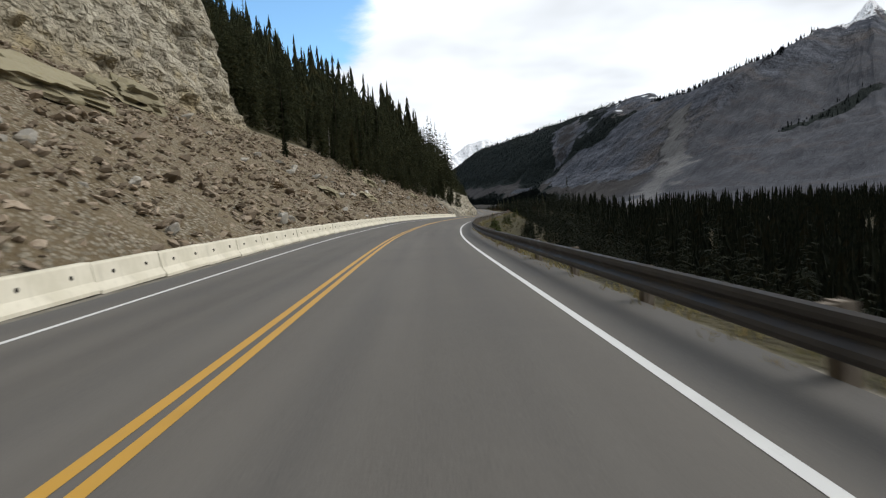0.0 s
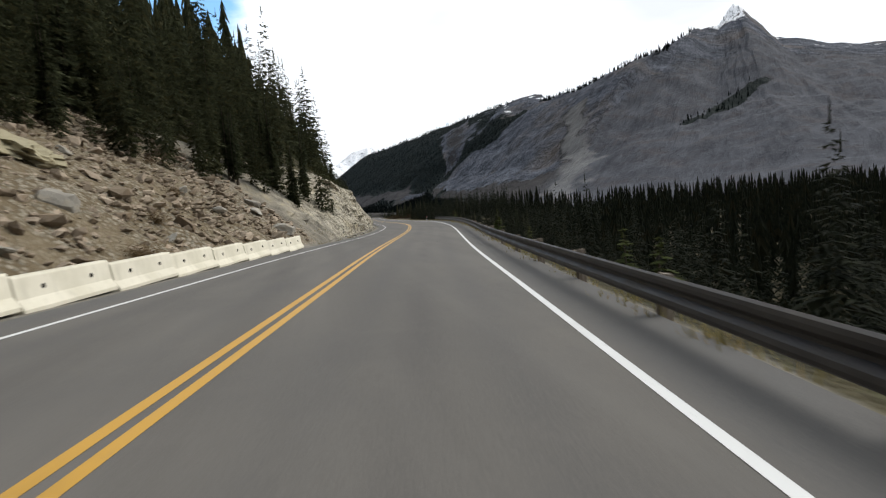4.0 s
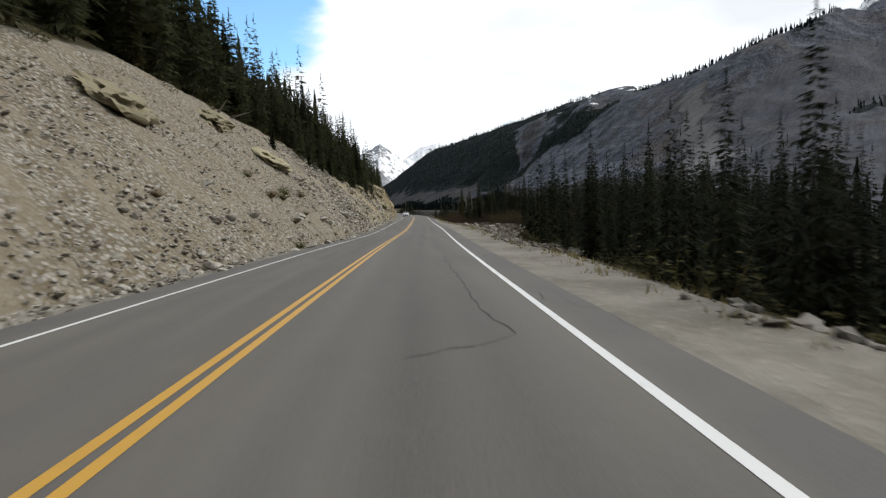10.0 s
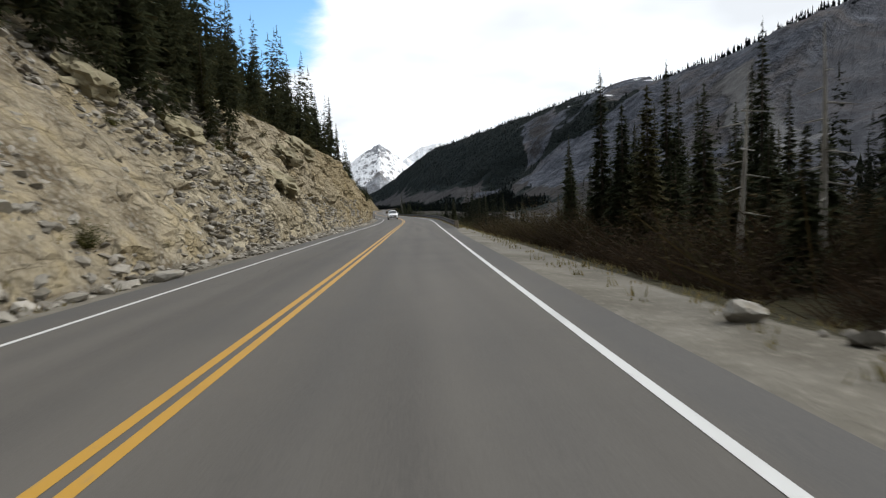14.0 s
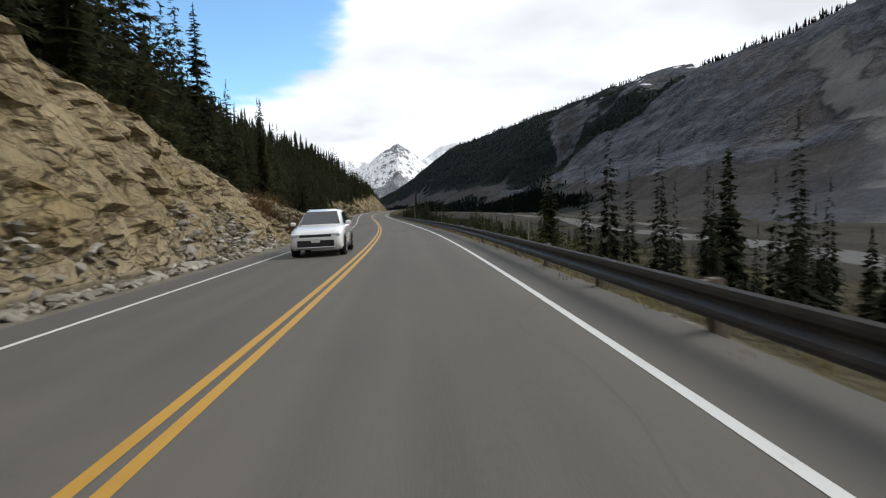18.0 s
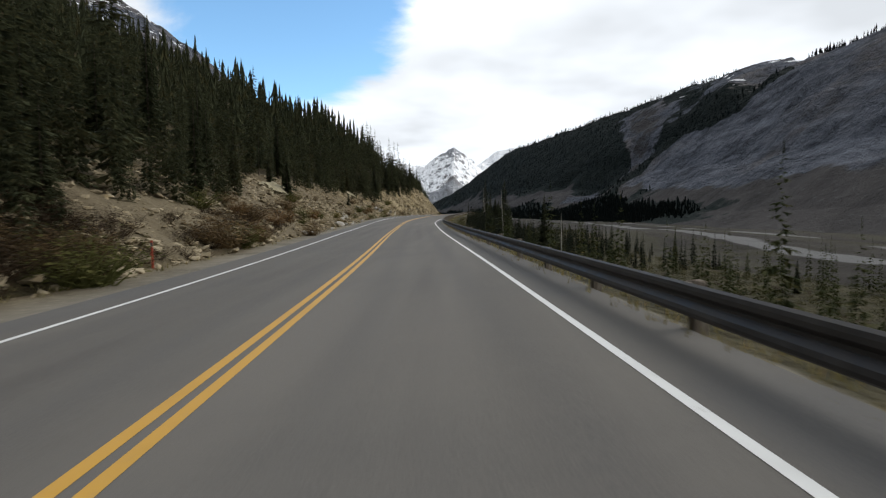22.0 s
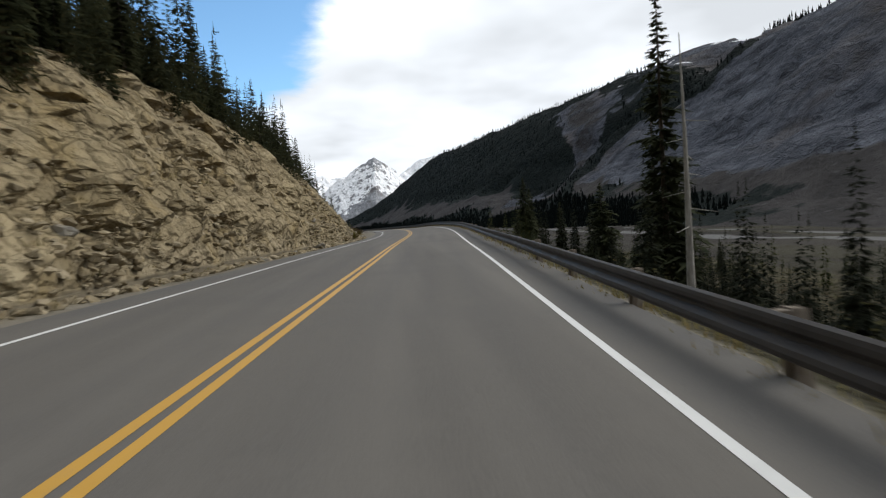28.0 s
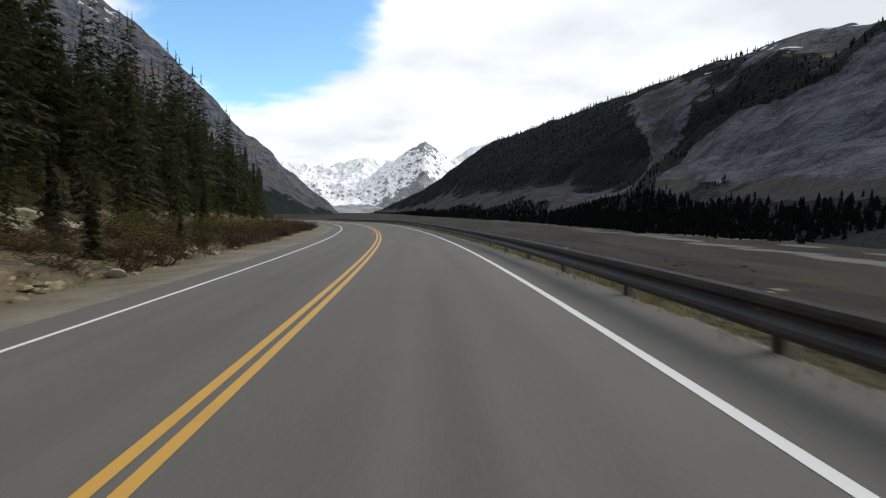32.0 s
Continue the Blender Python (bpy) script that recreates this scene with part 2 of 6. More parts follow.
def make_ground():
    """Bare rock, broken stone, dry soil, forest litter and river gravel, blended by the zones of the sheet."""
    s = Shader("ground", 0.95, where="world")
    a = s.attr("zone")
    b = s.attr("veil")
    big, mid, fine = s.noise(0.05, 5), s.noise(0.45, 6, 0.65), s.noise(5, 6, 0.7)
    # rock with joints
    d1, c1 = s.cells((0.55, 0.45, 0.8), "F1", 1.0, 0.8)
    e1, _ = s.cells((0.55, 0.45, 0.8), "DISTANCE_TO_EDGE", 1.0, 0.8)
    e2, _ = s.cells((1.7, 1.3, 2.1), "DISTANCE_TO_EDGE", 1.0, 0.7)
    tone = s.t.nodes.new("ShaderNodeSeparateColor")
    s.link(c1, tone.inputs[0])
    rock = s.mix(tone.outputs[0], (0.28, 0.25, 0.185), (0.48, 0.44, 0.345))
    rock = s.mix(s.step(big, 0.4, 0.62, 0, 0.7), rock, (0.37, 0.335, 0.265))
    rock = s.mix(s.step(mid, 0.5, 0.68, 0, 0.65), rock, (0.35, 0.29, 0.17))
    rock = s.mix(s.step(fine, 0.55, 0.8, 0, 0.4), rock, (0.42, 0.4, 0.36))
    stain = s.noise((1.3, 1.3, 0.6), 5, 0.7, 0.6)
    rock = s.mix(s.step(stain, 0.5, 0.66, 0, 0.55), rock, (0.17, 0.145, 0.105))
    crack = s.math("MAXIMUM", s.step(e1, 0.0, 0.034, 0.6, 0), s.step(e2, 0.0, 0.02, 0.35, 0))
    rock = s.mix(s.math("MULTIPLY", crack, s.step(mid, 0.42, 0.62, 0.08, 0.8)), rock, (0.07, 0.058, 0.04))
    # broken stone
    ds, cs = s.cells((1.9, 1.6, 2.4), "F1", 1.0, 0.3)
    ds2, cs2 = s.cells((5.5, 4.8, 6), "F1", 1.0, 0.2)
    ts = s.t.nodes.new("ShaderNodeSeparateColor")
    s.link(cs2, ts.inputs[0])
    scree = s.mix(ts.outputs[0], (0.155, 0.145, 0.12), (0.34, 0.32, 0.28))
    scree = s.mix(s.step(ds2, 0.3, 0.65), scree, (0.13, 0.105, 0.07))
    scree = s.mix(s.step(mid, 0.42, 0.66, 0, 0.8), scree, (0.19, 0.16, 0.115))
    # soil and gravel
    soil = s.mix(s.step(mid, 0.3, 0.7), (0.12, 0.108, 0.086), (0.2, 0.185, 0.155))
    soil = s.mix(s.step(fine, 0.5, 0.75, 0, 0.6), soil, (0.3, 0.275, 0.23))
    litter = s.mix(s.step(mid, 0.35, 0.65), (0.026, 0.023, 0.012), (0.062, 0.052, 0.027))
    litter = s.mix(s.step(fine, 0.5, 0.7, 0, 0.5), litter, (0.05, 0.058, 0.022))
    braid = s.noise((0.035, 0.006, 0.03), 5, 0.6, 0.6)
    # flats gravel toned far below bare stone: valley shade put into its colour
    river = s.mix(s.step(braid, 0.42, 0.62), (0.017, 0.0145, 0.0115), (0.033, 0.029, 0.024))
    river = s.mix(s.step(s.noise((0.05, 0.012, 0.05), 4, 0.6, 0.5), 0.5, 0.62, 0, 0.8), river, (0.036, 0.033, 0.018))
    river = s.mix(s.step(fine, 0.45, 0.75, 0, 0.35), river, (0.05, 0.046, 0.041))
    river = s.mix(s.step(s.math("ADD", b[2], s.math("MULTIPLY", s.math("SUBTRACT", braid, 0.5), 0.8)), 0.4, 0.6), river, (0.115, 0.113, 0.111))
    jag = s.math("MULTIPLY", s.math("SUBTRACT", mid, 0.5), 0.9)

    def blend(w, under, over):
        return s.mix(s.step(s.math("ADD", w, jag), 0.35, 0.65), under, over)

    col = blend(a[1], soil, scree)
    col = blend(b[0], col, litter)
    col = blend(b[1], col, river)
    col = blend(a[0], col, rock)
    col = s.mix(a[2], col, s.mix(1.0, col, (0.7, 0.615, 0.46), "MULTIPLY"))
    rel_rock = s.math("SUBTRACT", s.math("ADD", s.math("ADD", s.step(e1, 0.0, 0.28), s.math("MULTIPLY", s.step(e2, 0.0, 0.3), 0.5)), s.math("MULTIPLY", mid, 0.9)), s.math("SUBTRACT", s.math("MULTIPLY", crack, 0.35), s.math("MULTIPLY", fine, 0.3)))
    rel = s.math("ADD", s.math("MULTIPLY", s.math("SUBTRACT", 1.0, ds2), 0.35), s.math("MULTIPLY", fine, 0.25))
    loose = s.step(s.math("MAXIMUM", a[1], b[0]), 0.2, 0.6)
    rel = s.math("ADD", s.math("MULTIPLY", rel, loose), s.math("MULTIPLY", s.math("MULTIPLY", fine, 0.16), s.math("SUBTRACT", 1.0, loose)))
    w = s.step(a[0], 0.35, 0.65)
    bump = s.math("ADD", s.math("MULTIPLY", rel_rock, w), s.math("MULTIPLY", rel, s.math("SUBTRACT", 1.0, w)))
    return s.done(col, bump, 0.34, 0.9)


def make_mountain(name, rock_a, rock_b, snow=0.0, forest=0.0, relief=10.0):
    """Jointed cliffs, streaked scree, woods and snow, laid out by the zones of the sheet."""
    s = Shader(name, 0.95, where="world")
    s.b.inputs["Specular IOR Level"].default_value = 0.04
    a = s.attr("zone")
    tint = s.attr("tint")
    big, mid = s.noise(0.007, 6, 0.6), s.noise(0.03, 7, 0.66)
    fine = s.noise(0.22, 7, 0.72)
    ribs = s.noise((0.032, 0.032, 0.027), 7, 0.7, 0.8)
    slabs = s.noise((0.02, 0.02, 0.05), 6, 0.65, 1.2)
    col = s.mix(s.step(ribs, 0.34, 0.66), rock_a, rock_b)
    beds = s.noise((0.009, 0.009, 0.15), 6, 0.62, 0.5)
    col = s.mix(s.step(beds, 0.4, 0.6, 0.28, 0), col, tuple(k * 0.55 for k in rock_a))
    col = s.mix(s.step(beds, 0.56, 0.7, 0, 0.22), col, tuple(k * 1.2 for k in rock_b))
    col = s.mix(s.step(slabs, 0.5, 0.7, 0, 0.22), col, tuple(k * 1.3 for k in rock_b))
    col = s.mix(s.step(big, 0.48, 0.66, 0, 0.6), col, (0.135, 0.112, 0.092))
    joint, _ = s.cells((0.05, 0.05, 0.022), "DISTANCE_TO_EDGE", 1.0, 1.3)
    joint2, _ = s.cells((0.13, 0.13, 0.07), "DISTANCE_TO_EDGE", 1.0, 0.8)
    split = s.math("MULTIPLY", s.math("MAXIMUM", s.step(joint, 0.0, 0.09, 1, 0), s.step(joint2, 0.0, 0.08, 0.6, 0)), s.step(mid, 0.4, 0.58))
    col = s.mix(s.math("MULTIPLY", split, 0.3), col, tuple(k * 0.5 for k in rock_a))
    col = s.mix(s.step(fine, 0.5, 0.75, 0, 0.4), col, tuple(k * 1.4 for k in rock_b))
    # scree: streaks run down the slope
    run = s.math("ADD", s.math("MULTIPLY", s.streaks(70, 16, 44), 0.6), s.math("MULTIPLY", s.noise(0.016, 6, 0.68, 0.5), 0.4))
    pale = s.mix(s.step(run, 0.36, 0.64), (0.04, 0.042, 0.049), (0.074, 0.077, 0.087))
    pale = s.mix(s.step(mid, 0.48, 0.68, 0, 0.55), pale, (0.064, 0.053, 0.051))
    brown = s.mix(s.step(run, 0.36, 0.64), (0.032, 0.03, 0.029), (0.056, 0.052, 0.05))
    scree = s.mix(tint[0], pale, brown)
    scree = s.mix(s.step(s.math("ADD", tint[1], s.math("MULTIPLY", s.math("SUBTRACT", mid, 0.5), 1.6)), 0.45, 0.9, 0, 0.75), scree, (0.16, 0.158, 0.155))
    scree = s.mix(s.step(fine, 0.4, 0.72, 0, 0.4), scree, s.mix(tint[0], (0.092, 0.095, 0.104), (0.062, 0.06, 0.061)))
    spots, _ = s.cells(0.13, "F1", 1.0)
    scree = s.mix(s.step(spots, 0.1, 0.2, 0.16, 0), scree, (0.17, 0.17, 0.175))
    lay = s.math("MULTIPLY", s.math("SUBTRACT", s.math("ADD", mid, s.math("MULTIPLY", ribs, 0.6)), 0.8), 1.1)
    is_scree = s.step(s.math("ADD", a[1], lay), 0.35, 0.65)
    col = s.mix(is_scree, col, scree)
    if forest:
        # near-black woods: the flank's shade is put into the colour
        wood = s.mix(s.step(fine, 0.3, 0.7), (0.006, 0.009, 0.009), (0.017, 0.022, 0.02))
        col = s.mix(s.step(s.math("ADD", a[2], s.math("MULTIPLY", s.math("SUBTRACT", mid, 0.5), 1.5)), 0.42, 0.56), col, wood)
    if snow:
        lie = s.math("ADD", a[0], s.math("MULTIPLY", s.math("SUBTRACT", s.math("ADD", mid, s.math("MULTIPLY", ribs, 0.5)), 0.75), 1.6))
        lie = s.math("ADD", lie, s.math("MULTIPLY", s.math("SUBTRACT", s.slope(), 0.72), 1.2))
        col = s.mix(s.step(lie, 0.4, 0.54), col, (0.9, 0.91, 0.93))
    steep = s.math("ADD", s.math("SUBTRACT", s.math("ADD", s.math("MULTIPLY", ribs, 0.6), s.math("MULTIPLY", beds, 0.16)), s.math("MULTIPLY", split, 0.2)), s.math("ADD", s.math("MULTIPLY", slabs, 0.15), s.math("MULTIPLY", fine, 0.3)))
    loose = s.math("ADD", s.math("MULTIPLY", run, 0.3), s.math("MULTIPLY", fine, 0.12))
    rel = s.math("ADD", s.math("MULTIPLY", steep, s.math("SUBTRACT", 1.0, is_scree)), s.math("MULTIPLY", loose, is_scree))
    return s.done(col, rel, relief, 1.0)


def make_foliage(name, dark, light, per="object", thin=0.35):
    """Needles or leaves: two greens, a little warmth from plant to plant, and light that comes through."""
    s = Shader(name, 0.8)
    r = s.lucky() if per == "object" else s.island()
    n = s.noise(1.3, 4)
    col = s.mix(s.step(n, 0.3, 0.7), dark, light)
    col = s.mix(s.math("MULTIPLY", r, 0.5), col, tuple(k * 0.65 for k in dark))
    warm = s.step(r, 0.72, 1.0, 0, 0.4)
    col = s.mix(warm, col, (light[0] * 1.5, light[1] * 1.15, light[2] * 0.9))
    s.b.inputs["Specular IOR Level"].default_value = 0.03
    mat = s.done(col)
    through_leaf = s.t.nodes.new("ShaderNodeBsdfTranslucent")
    both = s.t.nodes.new("ShaderNodeMixShader")
    both.inputs[0].default_value = thin
    s.link(col, through_leaf.inputs[0])
    s.link(s.b.outputs[0], both.inputs[1])
    s.link(through_leaf.outputs[0], both.inputs[2])
    s.link(both.outputs[0], s.t.nodes["Material Output"].inputs["Surface"])
    return mat


def make_bark(name, a, b):
    s = Shader(name, 0.95)
    n = s.noise((9, 9, 1.6), 5, 0.7)
    return s.done(s.mix(s.step(n, 0.35, 0.65), a, b), n, 0.02, 0.8)


def make_stone(name, a, b, c, per="object"):
    s = Shader(name, 0.92)
    r = s.lucky() if per == "object" else s.island()
    n, m = s.noise(3.0, 6, 0.65), s.noise(14, 5, 0.7)
    col = s.mix(r, a, b)
    col = s.mix(s.step(n, 0.48, 0.7, 0, 0.7), col, c)
    col = s.mix(s.step(m, 0.55, 0.8, 0, 0.4), col, tuple(min(1, k * 1.4) for k in b))
    return s.done(col, s.math("ADD", n, m), 0.03, 0.7)


def make_concrete():
    s = Shader("weathered_concrete", 0.88)
    n, m = s.noise(0.8, 5), s.noise(22, 5, 0.7)
    streak = s.noise((6, 6, 0.5), 4, 0.6)
    col = s.mix(s.step(n, 0.35, 0.7), (0.5, 0.465, 0.36), (0.62, 0.58, 0.47))
    col = s.mix(s.step(streak, 0.52, 0.75, 0, 0.5), col, (0.36, 0.33, 0.26))
    col = s.mix(s.math("MULTIPLY", s.lucky(), 0.25), col, (0.5, 0.47, 0.4))
    return s.done(col, m, 0.004, 0.6)


def make_metal(name, a, b, rough=0.5, metal=0.75):
    s = Shader(name, rough, metal)
    n, m = s.noise(2.2, 5, 0.65), s.noise(30, 3)
    col = s.mix(s.step(n, 0.35, 0.7), a, b)
    return s.done(col, m, 0.002, 0.5, rough=s.step(n, 0.3, 0.7, rough - 0.1, rough + 0.15))


def make_plain(name, c, rough=0.5, metal=0.0, coat=0.0):
    s = Shader(name, rough, metal)
    s.b.inputs["Coat Weight"].default_value = coat
    n = s.noise(18, 4)
    return s.done(s.mix(s.step(n, 0.3, 0.8, 0, 0.15), c, tuple(k * 0.7 for k in c)))


ASPHALT = make_asphalt()
WHITE = make_paint("white_road_paint", (0.55, 0.55, 0.53))
YELLOW = make_paint("yellow_road_paint", (0.43, 0.235, 0.028))
GROUND = make_ground()
GREY_MOUNTAIN = make_mountain("grey_mountain_rock", (0.043, 0.047, 0.058), (0.13, 0.14, 0.165), snow=1.0, forest=1.0)
# Distant range: rock paled and low in contrast, with haze put into its colour.
HAZY_SNOW_MOUNTAIN = make_mountain("hazy_snow_mountain_rock", (0.24, 0.25, 0.27), (0.4, 0.41, 0.43), snow=1.0, relief=5.0)
NEEDLES = make_foliage("spruce_needles", (0.03, 0.037, 0.022), (0.08, 0.086, 0.044))
# Valley spruces get a darker copy of the needles, shade included in the colour.
NEEDLES_SHADED = make_foliage("shaded_spruce_needles", (0.013, 0.0165, 0.012), (0.034, 0.038, 0.023), per="island")
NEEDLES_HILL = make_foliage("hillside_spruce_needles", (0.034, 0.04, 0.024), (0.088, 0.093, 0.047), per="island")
SAPLING = make_foliage("young_spruce_needles", (0.045, 0.058, 0.018), (0.11, 0.12, 0.042))
SHRUB_BROWN = make_foliage("autumn_shrub", (0.075, 0.05, 0.026), (0.17, 0.115, 0.055))
SHRUB_GREEN = make_foliage("olive_shrub", (0.05, 0.055, 0.018), (0.13, 0.12, 0.04))
GRASS = make_foliage("dry_grass", (0.12, 0.105, 0.045), (0.27, 0.23, 0.11), per="island")
BARK = make_bark("spruce_bark", (0.06, 0.048, 0.036), (0.15, 0.125, 0.1))
DEADWOOD = make_bark("grey_deadwood", (0.2, 0.185, 0.16), (0.36, 0.34, 0.3))
STONE = make_stone("pale_broken_stone", (0.21, 0.195, 0.165), (0.38, 0.36, 0.315), (0.27, 0.23, 0.165))
STONES = make_stone("scree_stone", (0.115, 0.089, 0.062), (0.33, 0.268, 0.2), (0.21, 0.152, 0.095), per="island")
CONCRETE = make_concrete()
GALVANISED = make_metal("weathered_galvanised_steel", (0.036, 0.031, 0.027), (0.076, 0.067, 0.058), 0.6, 0.4)
POSTWOOD = make_bark("weathered_post_wood", (0.11, 0.09, 0.07), (0.24, 0.205, 0.165))
HOLE = make_plain("dark_hole", (0.02, 0.018, 0.015), 0.9)


# ---------------------------------------------------------------- helpers
def hashed(i, j, seed):
    n = np.sin(i * 127.1 + j * 311.7 + seed * 74.7) * 43758.5453
    return n - np.floor(n)


def vnoise(x, y, seed=0):
    i, j = np.floor(x), np.floor(y)
    fx, fy = x - i, y - j
    fx, fy = fx * fx * (3 - 2 * fx), fy * fy * (3 - 2 * fy)
    return (hashed(i, j, seed) * (1 - fx) + hashed(i + 1, j, seed) * fx) * (1 - fy) + (hashed(i, j + 1, seed) * (1 - fx) + hashed(i + 1, j + 1, seed) * fx) * fy


def fbm(x, y, octaves=4, seed=0, gain=0.5):
    out, amp, tot = 0, 1.0, 0.0
    for k in range(octaves):
        out = out + amp * (vnoise(x * 2.03 ** k, y * 2.03 ** k, seed + 13 * k) - 0.5)
        tot += amp
        amp *= gain
    return out / tot * 2


def ridged(x, y, octaves=5, seed=0):
    out, amp, tot = 0, 1.0, 0.0
    for k in range(octaves):
        out = out + amp * (1 - np.abs(2 * vnoise(x * 2.03 ** k, y * 2.03 ** k, seed + 7 * k) - 1))
        tot += amp
        amp *= 0.55
    return out / tot


def blocks(x, y, seed=0):
    """A stepped field: every cell of a broken rock face stands at its own depth."""
    i0, j0 = np.floor(x), np.floor(y)
    best, val = np.full(np.shape(x), 9.0), np.zeros(np.shape(x))
    for di in (-1, 0, 1):
        for dj in (-1, 0, 1):
            i, j = i0 + di, j0 + dj
            px, py = i + hashed(i, j, seed), j + hashed(i, j, seed + 5)
            d = (px - x) ** 2 + (py - y) ** 2
            near = d < best
            best = np.where(near, d, best)
            val = np.where(near, hashed(i, j, seed + 9) + 0.9 * (hashed(i, j, seed + 3) - 0.5) * (x - px) + 0.9 * (hashed(i, j, seed + 4) - 0.5) * (y - py), val)
    return val - 0.5


def smooth(x, a, b):
    t = np.clip((x - a) / (b - a), 0, 1)
    return t * t * (3 - 2 * t)


def spline(q, xs, vs):
    """A smooth curve through the values vs at the stations xs."""
    xs, vs = np.asarray(xs, float), np.asarray(vs, float)
    m = np.gradient(vs, xs)
    q = np.clip(q, xs[0], xs[-1])
    k = np.clip(np.searchsorted(xs, q) - 1, 0, len(xs) - 2)
    h = xs[k + 1] - xs[k]
    t = (q - xs[k]) / h
    return (1 + 2 * t) * (1 - t) ** 2 * vs[k] + t * (1 - t) ** 2 * h * m[k] + t * t * (3 - 2 * t) * vs[k + 1] + t * t * (t - 1) * h * m[k + 1]


def grid_mesh(name, P, material, zones=None, flip=False):
    """A sheet from an array of points (rows, columns, 3)."""
    n, m = P.shape[:2]
    idx = np.arange(n * m).reshape(n, m)
    q = np.stack([idx[:-1, :-1], idx[:-1, 1:], idx[1:, 1:], idx[1:, :-1]], -1).reshape(-1, 4)
    if flip:
        q = q[:, ::-1]
    me = bpy.data.meshes.new(name)
    me.from_pydata(P.reshape(-1, 3).tolist(), [], q.tolist())
    for key, Z in (zones or {}).items():
        ca = me.color_attributes.new(key, "FLOAT_COLOR", "POINT")
        flatz = np.concatenate([Z.reshape(-1, 3), np.ones((n * m, 1))], 1)
        ca.data.foreach_set("color", flatz.astype(np.float32).ravel())
    me.materials.append(material)
    me.update()
    return me


def soup(name, V, F, material, smooth_shade=False):
    me = bpy.data.meshes.new(name)
    me.from_pydata([tuple(v) for v in V], [], F)
    me.materials.append(material)
    if smooth_shade:
        me.polygons.foreach_set("use_smooth", [True] * len(me.polygons))
    me.update()
    return me


def part(name, bm, material, parent, label=""):
    me = bpy.data.meshes.new(name)
    bm.to_mesh(me)
    bm.free()
    me.materials.append(material)
    ob = new(name, me)
    ob.parent = parent
    return tagged(ob, label)


def child(name, me, parent, m=None):
    ob = new(name, me)
    ob.parent = parent
    if m is not None:
        ob.matrix_basis = m
    return ob


def box(bm, size, at=(0, 0, 0), bevel=0.0, turn=None):
    m = Matrix.Translation(at) @ (turn or Matrix()) @ Matrix.Diagonal((*size, 1))
    made = bmesh.ops.create_cube(bm, size=1, matrix=m)
    if bevel:
        es = list({e for v in made["verts"] for e in v.link_edges})
        bmesh.ops.bevel(bm, geom=es, offset=bevel, segments=1, affect="EDGES")
    return bm


# ---------------------------------------------------------------- the road's line
ROAD_Y = (-120, -40, 0, 36, 72, 108, 144, 180, 216, 252, 288, 324, 360, 396, 432, 468, 504, 540, 576, 612, 648, 684, 712, 750, 800, 860, 940, 1040, 1200)
ROAD_X = (1.20, -1.17, -1.94, -2.09, 0.47, 6.30, 13.09, 18.08, 20.40, 22.47, 24.84, 26.85, 28.77, 30.56, 30.90, 29.68, 27.46, 24.74, 22.88, 23.34, 25.98, 28.66, 28.97, 27.23, 20.00, 4.50, -24.00, -66.00, -140.00)
ROAD_Z = (2.30, 0.88, 0.15, -0.45, -1.08, -1.79, -2.55, -3.30, -3.93, -4.63, -5.33, -5.77, -6.03, -6.26, -6.52, -6.88, -7.01, -6.81, -6.45, -6.12, -5.78, -5.59, -5.51, -5.71, -6.09, -6.80, -7.60, -8.40, -9.50)
ROAD_B = (0.00, -0.30, -0.17, 2.50, 3.78, 2.05, -1.84, -2.39, -1.02, -1.50, -2.99, -0.98, -0.67, -0.99, -0.60, -1.55, -1.25, 0.80, 3.68, 3.33, -0.06, -3.32, -3.51, -1.54, -2.00, -1.00, 0.00, 0.00, 0.00)


def road_x(y):
    return spline(y, ROAD_Y, ROAD_X)


def road_z(y):
    return spline(y, ROAD_Y, ROAD_Z)


def bank(y):
    return np.tan(np.radians(spline(y, ROAD_Y, ROAD_B)))


def normal_of(y):
    """The unit vector across the road to its right side."""
    s = (road_x(y + 1) - road_x(y - 1)) / 2
    k = np.sqrt(1 + s * s)
    return 1 / k, -s / k


def on_road(y, u, up=0.0):
    """A point u metres right of the yellow line at the station y, up metres over the surface."""
    nx, ny = normal_of(y)
    return np.stack([road_x(y) + u * nx, y + u * ny, road_z(y) - u * bank(y) + up], -1)


# the cut on the uphill side: foot, brow, the brow's height and the hill's slope behind it
CUT_Y = (-120, 20, 60, 100, 125, 143, 150, 180, 212, 228, 245, 268, 300, 335, 352, 400, 426, 440, 455, 500, 530, 560, 600, 618, 650, 686, 703, 760, 900, 1200)
CUT_FOOT = (-5.5, -5.5, -5.5, -5.5, -5.5, -5.4, -5.3, -5.3, -5.3, -5.3, -5.3, -5.3, -5.3, -5.3, -5.3, -5.3, -5.4, -5.6, -6, -6.2, -5.8, -5.6, -5.6, -5.4, -5.4, -5.5, -6.5, -8, -8, -8)
CUT_BROW = (-23, -23, -21, -19.5, -17, -12, -9, -8.2, -8.6, -11.5, -14.5, -17, -16.5, -13, -10, -8.8, -8.6, -8.6, -9, -11, -13, -12.5, -10.5, -9, -8.8, -10.5, -13, -15, -15, -15)
CUT_RISE = (12.5, 12.5, 11, 10, 8.4, 6.6, 6.2, 5.7, 4.9, 6.0, 8.3, 12.4, 12.0, 9.2, 8.6, 8.8, 6.2, 3.8, 2.6, 2.4, 4.4, 4.6, 3.6, 4.6, 7.3, 6.6, 1.8, 1.25, 1.5, 1.6)
